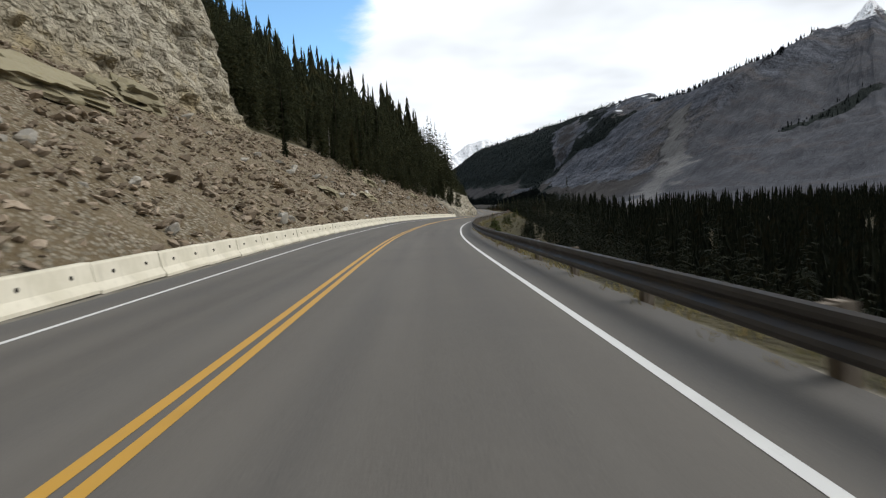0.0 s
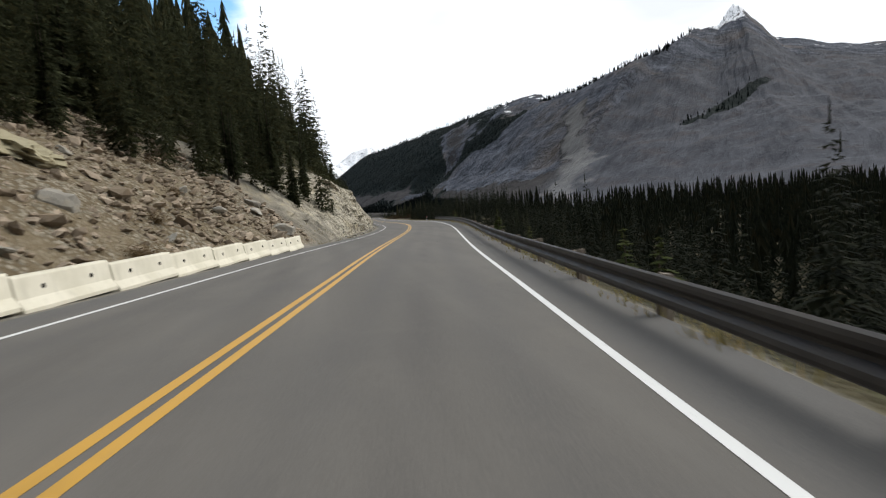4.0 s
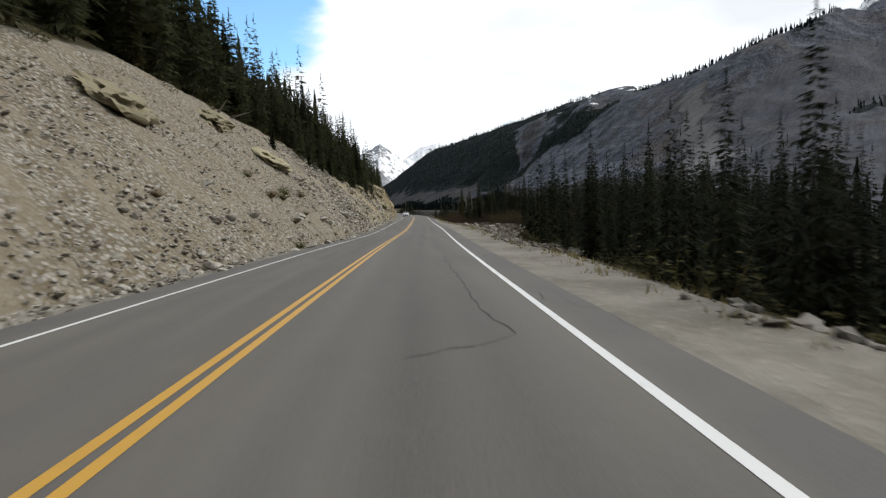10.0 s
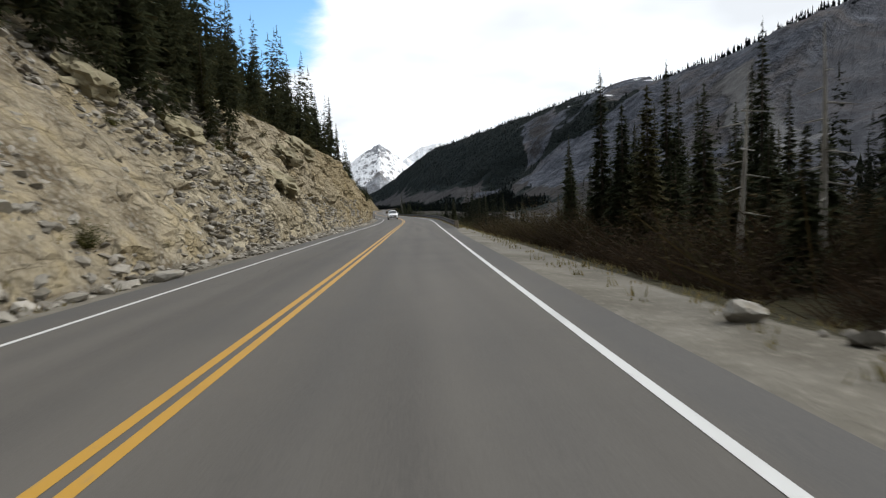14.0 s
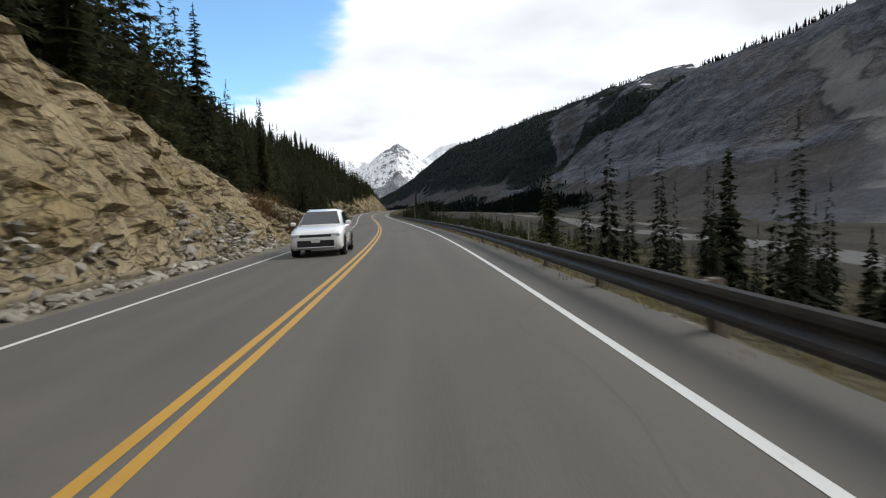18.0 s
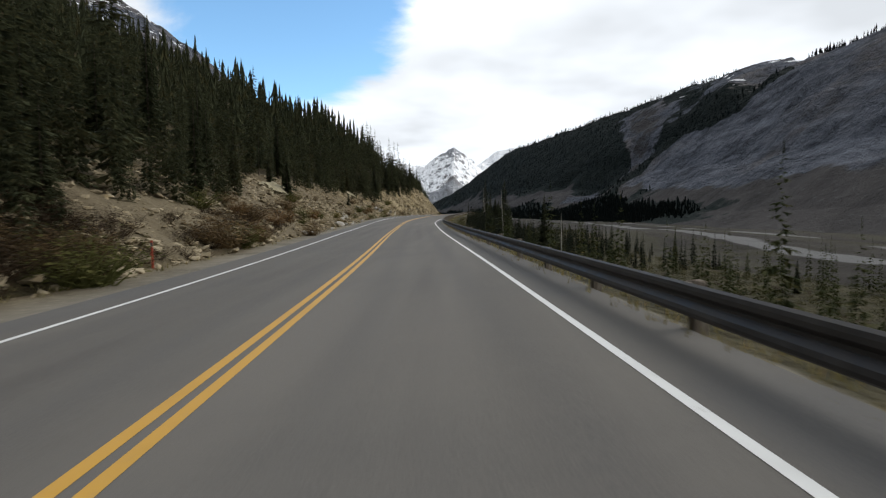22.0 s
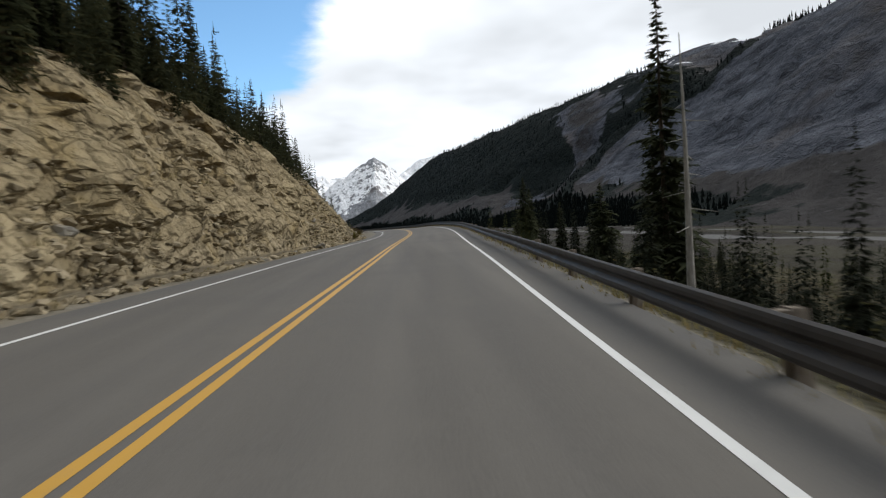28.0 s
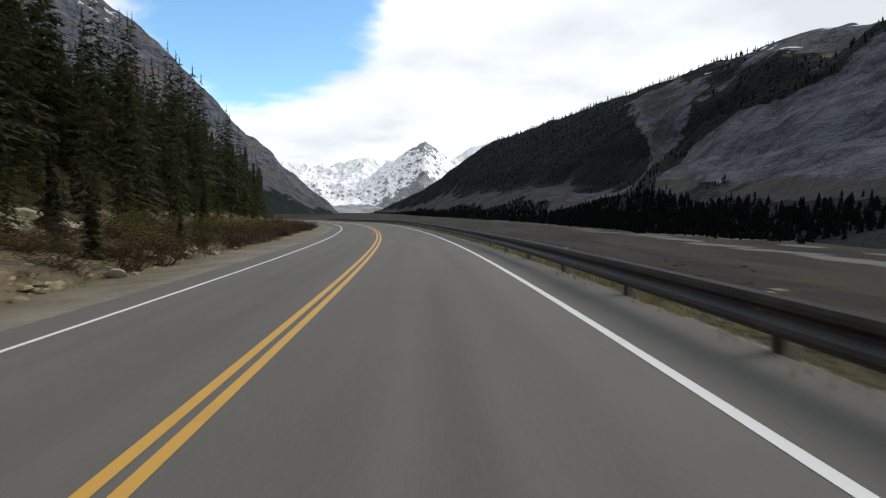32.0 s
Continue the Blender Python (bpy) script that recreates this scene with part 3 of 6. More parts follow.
HILL = (0.62, 0.62, 0.62, 0.62, 0.62, 0.62, 0.66, 0.74, 0.76, 0.7, 0.62, 0.6, 0.6, 0.6, 0.58, 0.54, 0.52, 0.5, 0.5, 0.46, 0.39, 0.37, 0.39, 0.43, 0.46, 0.5, 0.5, 0.46, 0.12, 0.02)
ROCKY = (0, 0, 0, 0, 0.1, 0.7, 1, 1, 0.7, 0.28, 0.12, 0.15, 0.35, 0.5, 0.9, 1, 1, 0.8, 0.3, 0.15, 0.2, 0.3, 0.5, 0.85, 1, 0.4, 0.25, 0.1, 0, 0)
# the downhill side: outer edge of the shoulder, and how far out the valley floor is reached
EDGE_Y = (-120, 195, 215, 255, 314, 325, 350, 372, 1200)
EDGE = (5.7, 5.7, 6.2, 6.4, 6.4, 5.85, 5.75, 5.7, 5.7)
REACH_Y = (-120, 180, 225, 262, 330, 350, 372, 420, 560, 1200)
REACH = (29, 29, 33, 70, 75, 44, 29, 25, 25, 29)
VALLEY = -13.2


def cut(y, table):
    return np.interp(y, CUT_Y, table)


def upper_cliff(y):
    return 15 * smooth(y, -90, -60) * (1 - smooth(y, 63, 70))


def hill_height(y, d):
    """Height over the road of the hillside d metres behind the brow."""
    rise = cut(y, CUT_RISE) + cut(y, HILL) * d * (1 - 0.12 * smooth(d, 60, 300))
    rise = rise + upper_cliff(y) * smooth(d, 0.2, 4.5)
    return rise + (1.3 * fbm(y / 17, d / 17, 3, 3) + 6 * fbm(y / 70, d / 70, 2, 4) * smooth(d, 5, 60)) * smooth(d, 0, 10)


def valley_height(y, u):
    """Height over the road of the ground on the downhill side."""
    e, r = np.interp(y, EDGE_Y, EDGE), np.interp(y, REACH_Y, REACH)
    floor = VALLEY - road_z(y)
    t = np.clip((u - e) / (r - e), 0, 1)
    bench = smooth(y, 255, 275) * (1 - smooth(y, 335, 360))
    fall = t * (1.6 - 0.6 * t) * (1 - bench) + smooth(t, 0.25, 1.0) * bench
    z = -0.12 - 0.45 * bench * smooth(u, e, e + 2.5) + (floor + 0.12) * fall
    rough = smooth(u, e + 1, e + 12)
    return z + rough * (0.9 * fbm(y / 9, u / 9, 3, 8) * (1 - 0.6 * smooth(u, r, r + 10)) + 0.9 * fbm(y / 45, u / 60, 2, 9))


def surface(y, u):
    """World place of the ground at station y, u metres right of the yellow line (flat inputs)."""
    y, u = np.asarray(y, float), np.asarray(u, float)
    brow, foot = cut(y, CUT_BROW), cut(y, CUT_FOOT)
    p = np.clip((u - foot) / (brow - foot), 0, 1)
    h = np.where(u < brow, hill_height(y, np.maximum(brow - u, 0)), np.where(u < foot, -0.06 + (cut(y, CUT_RISE) + 0.06) * p ** (1.0 - 0.3 * cut(y, ROCKY)), np.where(u > 5, valley_height(y, np.maximum(u, 5)), -0.06)))
    P = on_road(y, u)
    P[..., 2] = road_z(y) - np.clip(u, -9, 9) * bank(y) + h
    return P


# ---------------------------------------------------------------- the ground, one sheet to the horizon
def build_ground():
    rows = np.concatenate([np.linspace(-1500, -130, 14), np.arange(-120, -24, 4), np.arange(-24, 760, 0.55), np.arange(760, 900, 4), np.arange(905, 1200, 15), np.linspace(1230, 4950, 60)])
    hill = np.concatenate([np.geomspace(1600, 60, 22), np.linspace(57, 6, 22), np.linspace(4.9, 0.15, 30)])
    face = 1 - (1 - np.linspace(0, 1, 36)) ** 1.5
    mid = np.array([-4.8, -4.3, 0, 4.3, 4.7, 5.3])
    out = np.concatenate([np.linspace(0.0, 12, 14), np.linspace(13.5, 40, 14), np.geomspace(44, 260, 24), np.geomspace(300, 3500, 14)])
    Y = rows[:, None]
    brow, foot, edge = cut(Y, CUT_BROW), cut(Y, CUT_FOOT), np.interp(Y, EDGE_Y, EDGE)
    U = np.concatenate([brow - hill[None], brow + (foot - brow) * face[None], mid[None] + 0 * Y, edge + out[None]], 1)
    YY = Y + 0 * U
    P = surface(YY, U)
    far = smooth(YY, 850, 1250)
    P[..., 2] = P[..., 2] * (1 - far) + (VALLEY + 0.6 * fbm(YY / 60, U / 60, 2, 21)) * far
    deep = smooth(-YY, 100, 400)
    P[..., 2] = P[..., 2] * (1 - deep) + np.maximum(P[..., 2], VALLEY) * deep
    d = brow - U
    rocky = cut(YY, ROCKY)
    # broken faces: blocks stand forward and back of the slope
    on_face = smooth(foot - U, -0.02, 0.08) * (1 - smooth(d, 0.2, 1.8))
    crag = upper_cliff(YY) / 15 * smooth(d, -0.6, 0.6) * (1 - smooth(d, 4.5, 8))
    hz = P[..., 2]
    B = blocks(YY / 1.9 + 0.5 * fbm(YY / 3, hz / 3, 2, 31), hz / 1.6 + 0.12 * YY, 1) * 0.95 + blocks(YY / 1.1 - 0.2 * hz, hz / 0.8, 2) * 0.5 + 1.1 * fbm(YY / 8, hz / 6, 3, 33)
    K = fbm(YY / 1.7, U / 1.7, 3, 41)
    nx, ny = normal_of(YY)
    push = B * np.clip(rocky * on_face * (0.3 + 0.7 * smooth(foot - U, 0.05, 0.5)) + 1.3 * crag, 0, 1.4) * 0.85
    P[..., 0] += push * nx
    P[..., 1] += push * ny
    P[..., 2] += on_face * (1 - rocky) * 0.35 * K
    zone, veil = np.zeros((*U.shape, 3)), np.zeros((*U.shape, 3))
    talus = 1 - smooth(YY, 118, 142)
    zone[..., 2] = np.maximum(0.5 * smooth(YY, 285, 335) + 0.45 * smooth(YY, 352, 395), 0.6 * talus * on_face) * smooth(-U, 4, 6)
    zone[..., 0] = np.clip(rocky * on_face * 1.05 + crag, 0, 1)
    clearing = smooth(YY, 262, 270) * (1 - smooth(YY, 317, 326)) * smooth(U - edge, 0.4, 1.6)
    zone[..., 1] = np.clip(np.maximum(clearing, on_face) * np.maximum(np.maximum(talus, clearing), 0.75 * smooth(YY, 205, 250) * (1 - smooth(YY, 345, 370)) + 0.5 * smooth(YY, 520, 540)), 0, 1)
    veil[..., 0] = np.maximum(smooth(d, 0.2, 2.2), np.where((YY > 366) | (YY < 186), smooth(U - edge, -1.2, -0.1), np.where(YY > 319, smooth(U - edge, 0.2, 1.0), smooth(U - edge, 0.8, 3))) * (1 - 0.55 * smooth(YY, 262, 270) * (1 - smooth(YY, 317, 326)) * (1 - smooth(U - edge, 5, 9))))
    veil[..., 0] = np.maximum(veil[..., 0], 1.0 * on_face * smooth(YY, 472, 486) * (1 - smooth(YY, 503, 514)) + 0.35 * on_face * smooth(YY, 438, 455))
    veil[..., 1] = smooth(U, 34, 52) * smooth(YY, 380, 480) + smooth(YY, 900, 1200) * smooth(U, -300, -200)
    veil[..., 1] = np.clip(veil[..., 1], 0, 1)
    bed = np.interp(P[..., 1], (400, 597, 624, 666, 732, 833, 1250, 2500), (84, 95, 100, 106, 113, 118, 118, 0))
    veil[..., 2] = np.exp(-((P[..., 0] - bed) / 5.0) ** 2) * smooth(YY, 395, 470) + 0.8 * np.exp(-((P[..., 0] - bed - 21) / 3.5) ** 2) * smooth(YY, 520, 600)
    ob = new("ground", grid_mesh("ground", P, GROUND, {"zone": zone, "veil": veil}, flip=True))
    return tagged(ob, "dry stony ground with rock cuts, scree and river flats", "ground", kind="structure")


ground = build_ground()


# ---------------------------------------------------------------- the road
def strip(name, y0, y1, u0, u1, up, material, step=2.0, thick=0.0):
    y = np.arange(y0, y1 + 0.01, step)
    wide = abs(u1 - u0) > 1
    edge = 0.4 * (1 - smooth(y, 186, 200) * (1 - smooth(y, 352, 364))) if wide else 0 * y
    us = np.linspace(u0, u1, 53 if wide else 2)
    P = np.stack([on_road(y, u + (edge if u == u1 else 0 * y), up) for u in us], 1)
    if not wide:
        return new(name, grid_mesh(name, P, material, flip=True))
    # wheel tracks, the oil strip between them and the dusty shoulder
    track = sum(np.exp(-((us - c) / 0.3) ** 2) for c in (-2.55, -0.95, 1.1, 2.75))
    oil = np.exp(-((us + 1.75) / 0.28) ** 2) + np.exp(-((us - 1.9) / 0.28) ** 2)
    rim = np.maximum(smooth(us, 3.75, 3.95), smooth(-us, 3.45, 3.7))
    wear = np.stack([track, oil, rim], -1)[None] + np.zeros((len(y), 1, 1))
    lo = P[:, [0, -1]].copy()
    lo[..., 2] -= thick
    P = np.concatenate([lo[:, :1], P, lo[:, 1:]], 1)
    wear = np.concatenate([wear[:, :1], wear, wear[:, -1:]], 1)
    return new(name, grid_mesh(name, P, material, {"wear": wear}, flip=True))


road = tagged(strip("road", -120, 1190, -4.25, 4.4, 0.0, ASPHALT, 2.0, 0.3), "worn grey two-lane asphalt road", "road", kind="structure")
for u, w in ((-3.26, 0.1), (3.68, 0.105)):
    line = strip("edge_line", -118, 1185, u - w / 2, u + w / 2, 0.004, WHITE)
    line.parent = road
    tagged(line, "white painted edge line")
for u in (-0.105, 0.105):
    line = strip("centre_line", -118, 1185, u - 0.058, u + 0.058, 0.004, YELLOW)
    line.parent = road
    tagged(line, "yellow painted centre line")


# ---------------------------------------------------------------- mountains
def loft(name, feet, crests, material, profile, zones, cols=150, rows=70, rough=10.0, back=0.6, seed=0, carve=None):
    """A mountainside between a foot line and a crest line, with its far side behind."""
    feet, crests = np.array(feet, float), np.array(crests, float)
    k = np.arange(len(feet))
    q = np.linspace(0, len(feet) - 1, cols)
    F = np.stack([spline(q, k, feet[:, i]) for i in range(3)], -1)
    C = np.stack([np.interp(q, k, crests[:, i]) for i in range(3)], -1)
    ker = np.exp(-np.linspace(-2, 2, 13) ** 2)
    ker /= ker.sum()
    tip = np.array((0.25, 0.5, 0.25))
    for i in range(3):
        F[:, i] = np.convolve(np.pad(F[:, i], 6, "edge"), ker, "valid")
        C[:, i] = np.convolve(np.pad(C[:, i], 1, "edge"), tip, "valid")
    t = np.linspace(0, 1, rows)
    T = np.concatenate([t, 1 + np.linspace(0.04, back, 12)])
    G = F[:, None] + (C - F)[:, None] * T[None, :, None]
    prof = np.where(T <= 1, np.interp(T, *profile), 1 - (T - 1) * 1.1)
    G[..., 2] = F[:, None, 2] + (C - F)[:, None, 2] * prof[None]
    X, Y = G[..., 0], G[..., 1]
    amp = smooth(T, 0.02, 0.3)[None] * rough
    span = np.linalg.norm(C - F, axis=1)[:, None]
    along = np.concatenate([[0], np.cumsum(np.linalg.norm(np.diff(F[:, :2], axis=0), axis=1))])[:, None]
    rib = ridged(along / 70 + 0.15 * T[None] * 3, T[None] * span / 260, 5, seed) - 0.5
    G[..., 2] += amp * (0.9 * rib * (1 - 0.55 * smooth(T, 0.85, 1.0)[None]) + 0.5 * fbm(X / 45, Y / 45, 4, seed + 3))
    cliffs = smooth(T, 0.3, 0.42)[None] * (1 - smooth(T, 0.8, 1.0)[None])
    fine = ridged(along / 16 + 0.6 * fbm(along / 40, T[None] * span / 60, 2, seed + 6), T[None] * span / 150, 3, seed + 5) - 0.5
    G[..., 0] -= cliffs * amp * 0.55 * fine
    G[..., 2] += smooth(T, 0.9, 1.0)[None] * 2.5 * fbm(along / 14, 0 * along, 3, seed + 9)
    if carve:
        G[..., 2] += carve(T[None] + 0 * X, q[:, None] + 0 * X)
    Z, tint = np.zeros((*X.shape, 3)), np.zeros((*X.shape, 3))
    zones(Z, tint, X, Y, G[..., 2], T[None] + 0 * X, q[:, None] + 0 * X)
    ob = new(name, grid_mesh(name, G, material, {"zone": Z, "tint": tint}))
    return ob, G, Z


RIGHT_FEET = ((-250, 3300, -16), (-80, 2700, -16), (-10, 2050, -16), (70, 1600, -15), (122, 1250, -15), (133, 1060, -15), (141, 900, -15), (146, 740, -15), (152, 600, -15), (172, 450, -15), (206, 375, -15), (240, 300, -15), (285, 215, -15), (330, 130, -15), (460, -20, -15), (640, -320, -15))
RIGHT_CRESTS = ((-170, 3400, 4), (60, 3050, 112), (225, 2620, 214), (375, 2010, 220), (570, 1524, 247), (506, 1275, 188), (480, 1108, 171), (488, 918, 172), (560, 930, 202), (800, 1180, 290), (985, 1370, 343), (1125, 1505, 432), (1240, 1560, 352), (1500, 1540, 318), (2000, 1350, 330), (2300, 800, 330))


def spur(T):
    """The station of the wooded spur that parts the cliff from the ridge behind."""
    return np.interp(T, (0, 0.15, 0.3, 0.43, 0.5, 0.57, 0.7, 1.0), (4.7, 4.45, 4.1, 4.2, 4.55, 4.95, 5.05, 5.0))


def spur_gully(T, Q):
    return -24 * np.exp(-((Q - spur(T) + 0.42) / 0.28) ** 2) * smooth(T, 0.12, 0.35) * (1 - smooth(T, 0.8, 0.98)) + 7 * np.exp(-((Q - spur(T)) / 0.12) ** 2) * smooth(T, 0.1, 0.3) * (1 - smooth(T, 0.7, 0.9))


def right_zones(Z, tint, X, Y, H, T, Q):
    Q = np.where(Q < 9, Q, np.where(Q < 13, 9 + (Q - 9) / 2, Q - 2))
    n = fbm(X / 90, Y / 90, 4, 51)
    n2 = fbm(X / 28, Y / 28, 3, 52)
    line = spur(T)
    behind = 1 - smooth(Q + 0.12 * n2, line - 0.12, line + 0.02)
    screes = 1 - smooth(T + 0.1 * n, 0.17, 0.27)
    slide = np.exp(-((Q - np.interp(T, (0.1, 0.25, 0.47, 0.66), (8.5, 8.2, 7.52, 6.85)) + 0.25 * n2) / 0.27) ** 2) * (1 - smooth(T + 0.1 * n2, 0.55, 0.72))
    slope_scree = smooth(Q + 0.2 * n, 7.8, 8.4) * (1 - smooth(T + 0.15 * n, 0.42, 0.7))
    low = (1 - smooth(Q, 3.4, 4.0)) * (1 - smooth(T + 0.25 * n, 0.3, 0.42))
    chute = np.exp(-((Q - np.interp(T, (0.15, 0.32, 0.53, 0.7), (4.36, 4.0, 3.78, 3.62))) / np.interp(T, (0.2, 0.45, 0.6), (0.03, 0.06, 0.2))) ** 2) * smooth(T, 0.12, 0.2) * (1 - smooth(T + 0.1 * n2, 0.68, 0.78))
    Z[..., 1] = np.clip(np.maximum.reduce([screes, 0.9 * slide, slope_scree, low, 0.6 * chute]), 0, 1)
    tint[..., 0] = (1 - smooth(Q + 0.4 * n, 7.6, 8.2)) * (1 - 0.12 * chute) * (1 - 0.15 * low)
    tint[..., 1] = slide
    woods = behind * smooth(T + 0.15 * n, 0.24, 0.36) * 0.97
    summit = smooth(Q, 3.4, 4.2) * behind * smooth(T + 0.15 * n, 0.6, 0.78)
    woods = woods * (1 - 0.8 * summit)
    woods = np.maximum(woods, np.exp(-((Q - line - 0.04 + 0.1 * n2) / 0.13) ** 2) * (1 - smooth(T, 0.72, 0.85)))
    woods = np.maximum(woods, 0.7 * np.exp(-((Q - 5.0 + 0.4 * n) / 0.3) ** 2) * (1 - smooth(T + 0.1 * n, 0.2, 0.34)))
    woods = np.maximum(woods, 0.58 * smooth(T, 0.9, 0.98) * smooth(Q, 4.9, 5.3) * (1 - smooth(Q, 8.0, 8.8)))
    woods = np.maximum(woods, 0.97 * (1 - smooth(T + 0.08 * n, 0.13, 0.19)) * (1 - smooth(Q + 0.5 * n, 5.9, 6.8)))
    woods = np.maximum(woods, np.exp(-((T - 0.335 - 0.06 * (Q - 9.5) + 0.03 * n) / (0.02 + 0.012 * n2)) ** 2) * smooth(Q, 9.05, 9.3) * (1 - smooth(Q, 9.9, 10.2)))
    woods = woods * (1 - 0.97 * chute)
    Z[..., 2] = np.clip(woods, 0, 1)
    Z[..., 0] = 0.76 * smooth(H + 40 * n, 262, 345) - 0.3 * (H < 230) + 0.62 * summit * smooth(n2, -0.1, 0.4)


right_mountain, RG, RZ = loft("mountain_right", RIGHT_FEET, RIGHT_CRESTS, GREY_MOUNTAIN, ((0, 0.12, 0.34, 0.42, 0.7, 0.88, 1), (0, 0.05, 0.25, 0.38, 0.78, 0.95, 1)), right_zones, 480, 110, 13.0, 0.5, 61, carve=spur_gully)
tagged(right_mountain, "dark grey rocky mountain with scree and a snowy peak", "mountain", kind="structure")

LEFT_FEET = ((-262, 2560, -14), (-330, 2250, -14), (-420, 1900, -14), (-520, 1500, -5), (-700, 1100, 20), (-1200, 700, 60))
LEFT_CRESTS = ((-275, 2640, -8), (-585, 2660, 255), (-900, 2660, 575), (-1260, 2640, 820), (-1700, 2500, 860), (-2200, 2000, 860))


def left_zones(Z, tint, X, Y, H, T, Q):
    n = fbm(X / 120, Y / 120, 4, 71)
    Z[..., 1] = np.clip(1 - smooth(T + 0.2 * n, 0.35, 0.6), 0, 1)
    Z[..., 2] = 0.7 * (1 - smooth(T + 0.2 * n, 0.1, 0.3))
    Z[..., 0] = 0.24 * smooth(H + 60 * n, 430, 700) - 0.2 * (H < 300)


left_mountain, _, _ = loft("mountain_left", LEFT_FEET, LEFT_CRESTS, GREY_MOUNTAIN, ((0, 0.5, 0.8, 1), (0, 0.42, 0.76, 1)), left_zones, 160, 70, 26.0, 0.5, 81)
tagged(left_mountain, "grey rocky mountain with patches of snow", "mountain", kind="structure")


def snow_range():
    """A snowy range with one steep horn in front and a higher ridge to its right."""
    xs, ys = np.linspace(-2200, 1500, 420), np.linspace(3700, 4930, 150)
    X, Y = np.meshgrid(xs, ys, indexing="ij")
    crest = np.interp(xs, (-2200, -1400, -1000, -760, -560, -420, -250, -120, 19, 120, 200, 300, 393, 520, 800, 1500), (420, 380, 300, 290, 300, 330, 315, 290, 300, 320, 365, 415, 445, 420, 380, 300))[:, None]
    run = np.clip((Y - 3700) / 1050, 0, 1)
    shape = np.where(run < 0.45, 0.24 * run / 0.45, 0.24 + 0.76 * (np.maximum(run - 0.45, 0) / 0.55) ** 0.9) - 1.4 * np.clip((Y - 4750) / 1000, 0, 1)
    H = VALLEY - 4 + (1.06 * crest + 18) * shape
    H += smooth(run, 0.1, 0.6) * (95 * (ridged(X / 300, Y / 420, 5, 91) - 0.62) * (1 - 0.5 * smooth(run, 0.9, 1)) + 26 * fbm(X / 60, Y / 60, 4, 93))
    dx, dy = X + 12, Y - 4330
    fall = np.where(dx < 0, -0.64 * dx, 0.86 * dx) + np.where(dy < 0, -0.62 * dy, 0.8 * dy)
    horn = 430 - fall + 34 * (ridged(X / 85 + 0.3 * fbm(Y / 90, X / 90, 2, 97), Y / 170, 4, 98) - 0.5) * smooth(fall, 15, 90) + 9 * fbm(X / 22, Y / 22, 3, 99)
    H = np.maximum(H, horn)
    Z = np.zeros((*X.shape, 3))
    Z[..., 0] = 0.5 + 0.3 * smooth(run, 0.4, 0.75) - 1.0 * (1 - smooth(run + 0.1 * fbm(X / 90, Y / 90, 3, 95), 0.14, 0.3)) - 0.6 * (horn >= H - 1) * smooth(-fall, -130, -25) + 0.16 * (horn >= H - 1)
    ob = new("mountain_snowy", grid_mesh("mountain_snowy", np.stack([X, Y, H], -1), HAZY_SNOW_MOUNTAIN, {"zone": Z, "tint": 0 * Z}, flip=True))
    return tagged(ob, "snow-covered rocky mountain range under cloud", "mountain", kind="structure")


snow_range()


# ---------------------------------------------------------------- trees
def frond(V, F, base, out, length, droop, width, rng, steps=(0.18, 0.38, 0.58, 0.8)):
    """One drooping branch: narrow side twigs of needles along a sagging spine, and a tip."""
    ox, oy = out
    bx, by, bz = base
    a = 0.085 * length + 0.04
    for k in steps:
        cx, cy, cz = bx + ox * length * k, by + oy * length * k, bz - droop * k * k + 0.05 * length * k
        for side in (-1, 1):
            w = length * (width + 0.27) * (1.15 - 0.7 * k) * rng.uniform(0.7, 1.25)
            n = len(V)
            V += [(cx - ox * a, cy - oy * a, cz), (cx + ox * a, cy + oy * a, cz - 0.02), (cx - side * oy * w + ox * w * 0.75, cy + side * ox * w + oy * w * 0.75, cz - w * rng.uniform(0.15, 0.6))]
            F.append((n, n + 1, n + 2))
    n = len(V)
    k = steps[-1] - 0.1
    cx, cy, cz = bx + ox * length * k, by + oy * length * k, bz - droop * k * k
    V += [(cx - oy * a, cy + ox * a, cz), (cx + oy * a, cy - ox * a, cz), (bx + ox * length * 1.05, by + oy * length * 1.05, bz - droop)]
    F.append((n, n + 1, n + 2))
    n = len(V)
    V += [(bx, by, bz + 0.02), (cx, cy, cz), (bx + ox * length * 0.5, by + oy * length * 0.5, bz - droop * 0.5 - 0.16 * length - 0.05)]
    F.append((n, n + 1, n + 2))


def light_frond(V, F, base, out, length, droop, width, rng):
    """One branch of a tree further off, with fewer twigs."""
    frond(V, F, base, out, length * 1.05, droop, width + 0.05, rng, (0.32, 0.7))


def fine_frond(V, F, base, out, length, droop, width, rng):
    """A branch with ragged side twigs, for trees beside the road."""
    frond(V, F, base, out, length, droop, width + 0.12, rng, (0.3, 0.68))


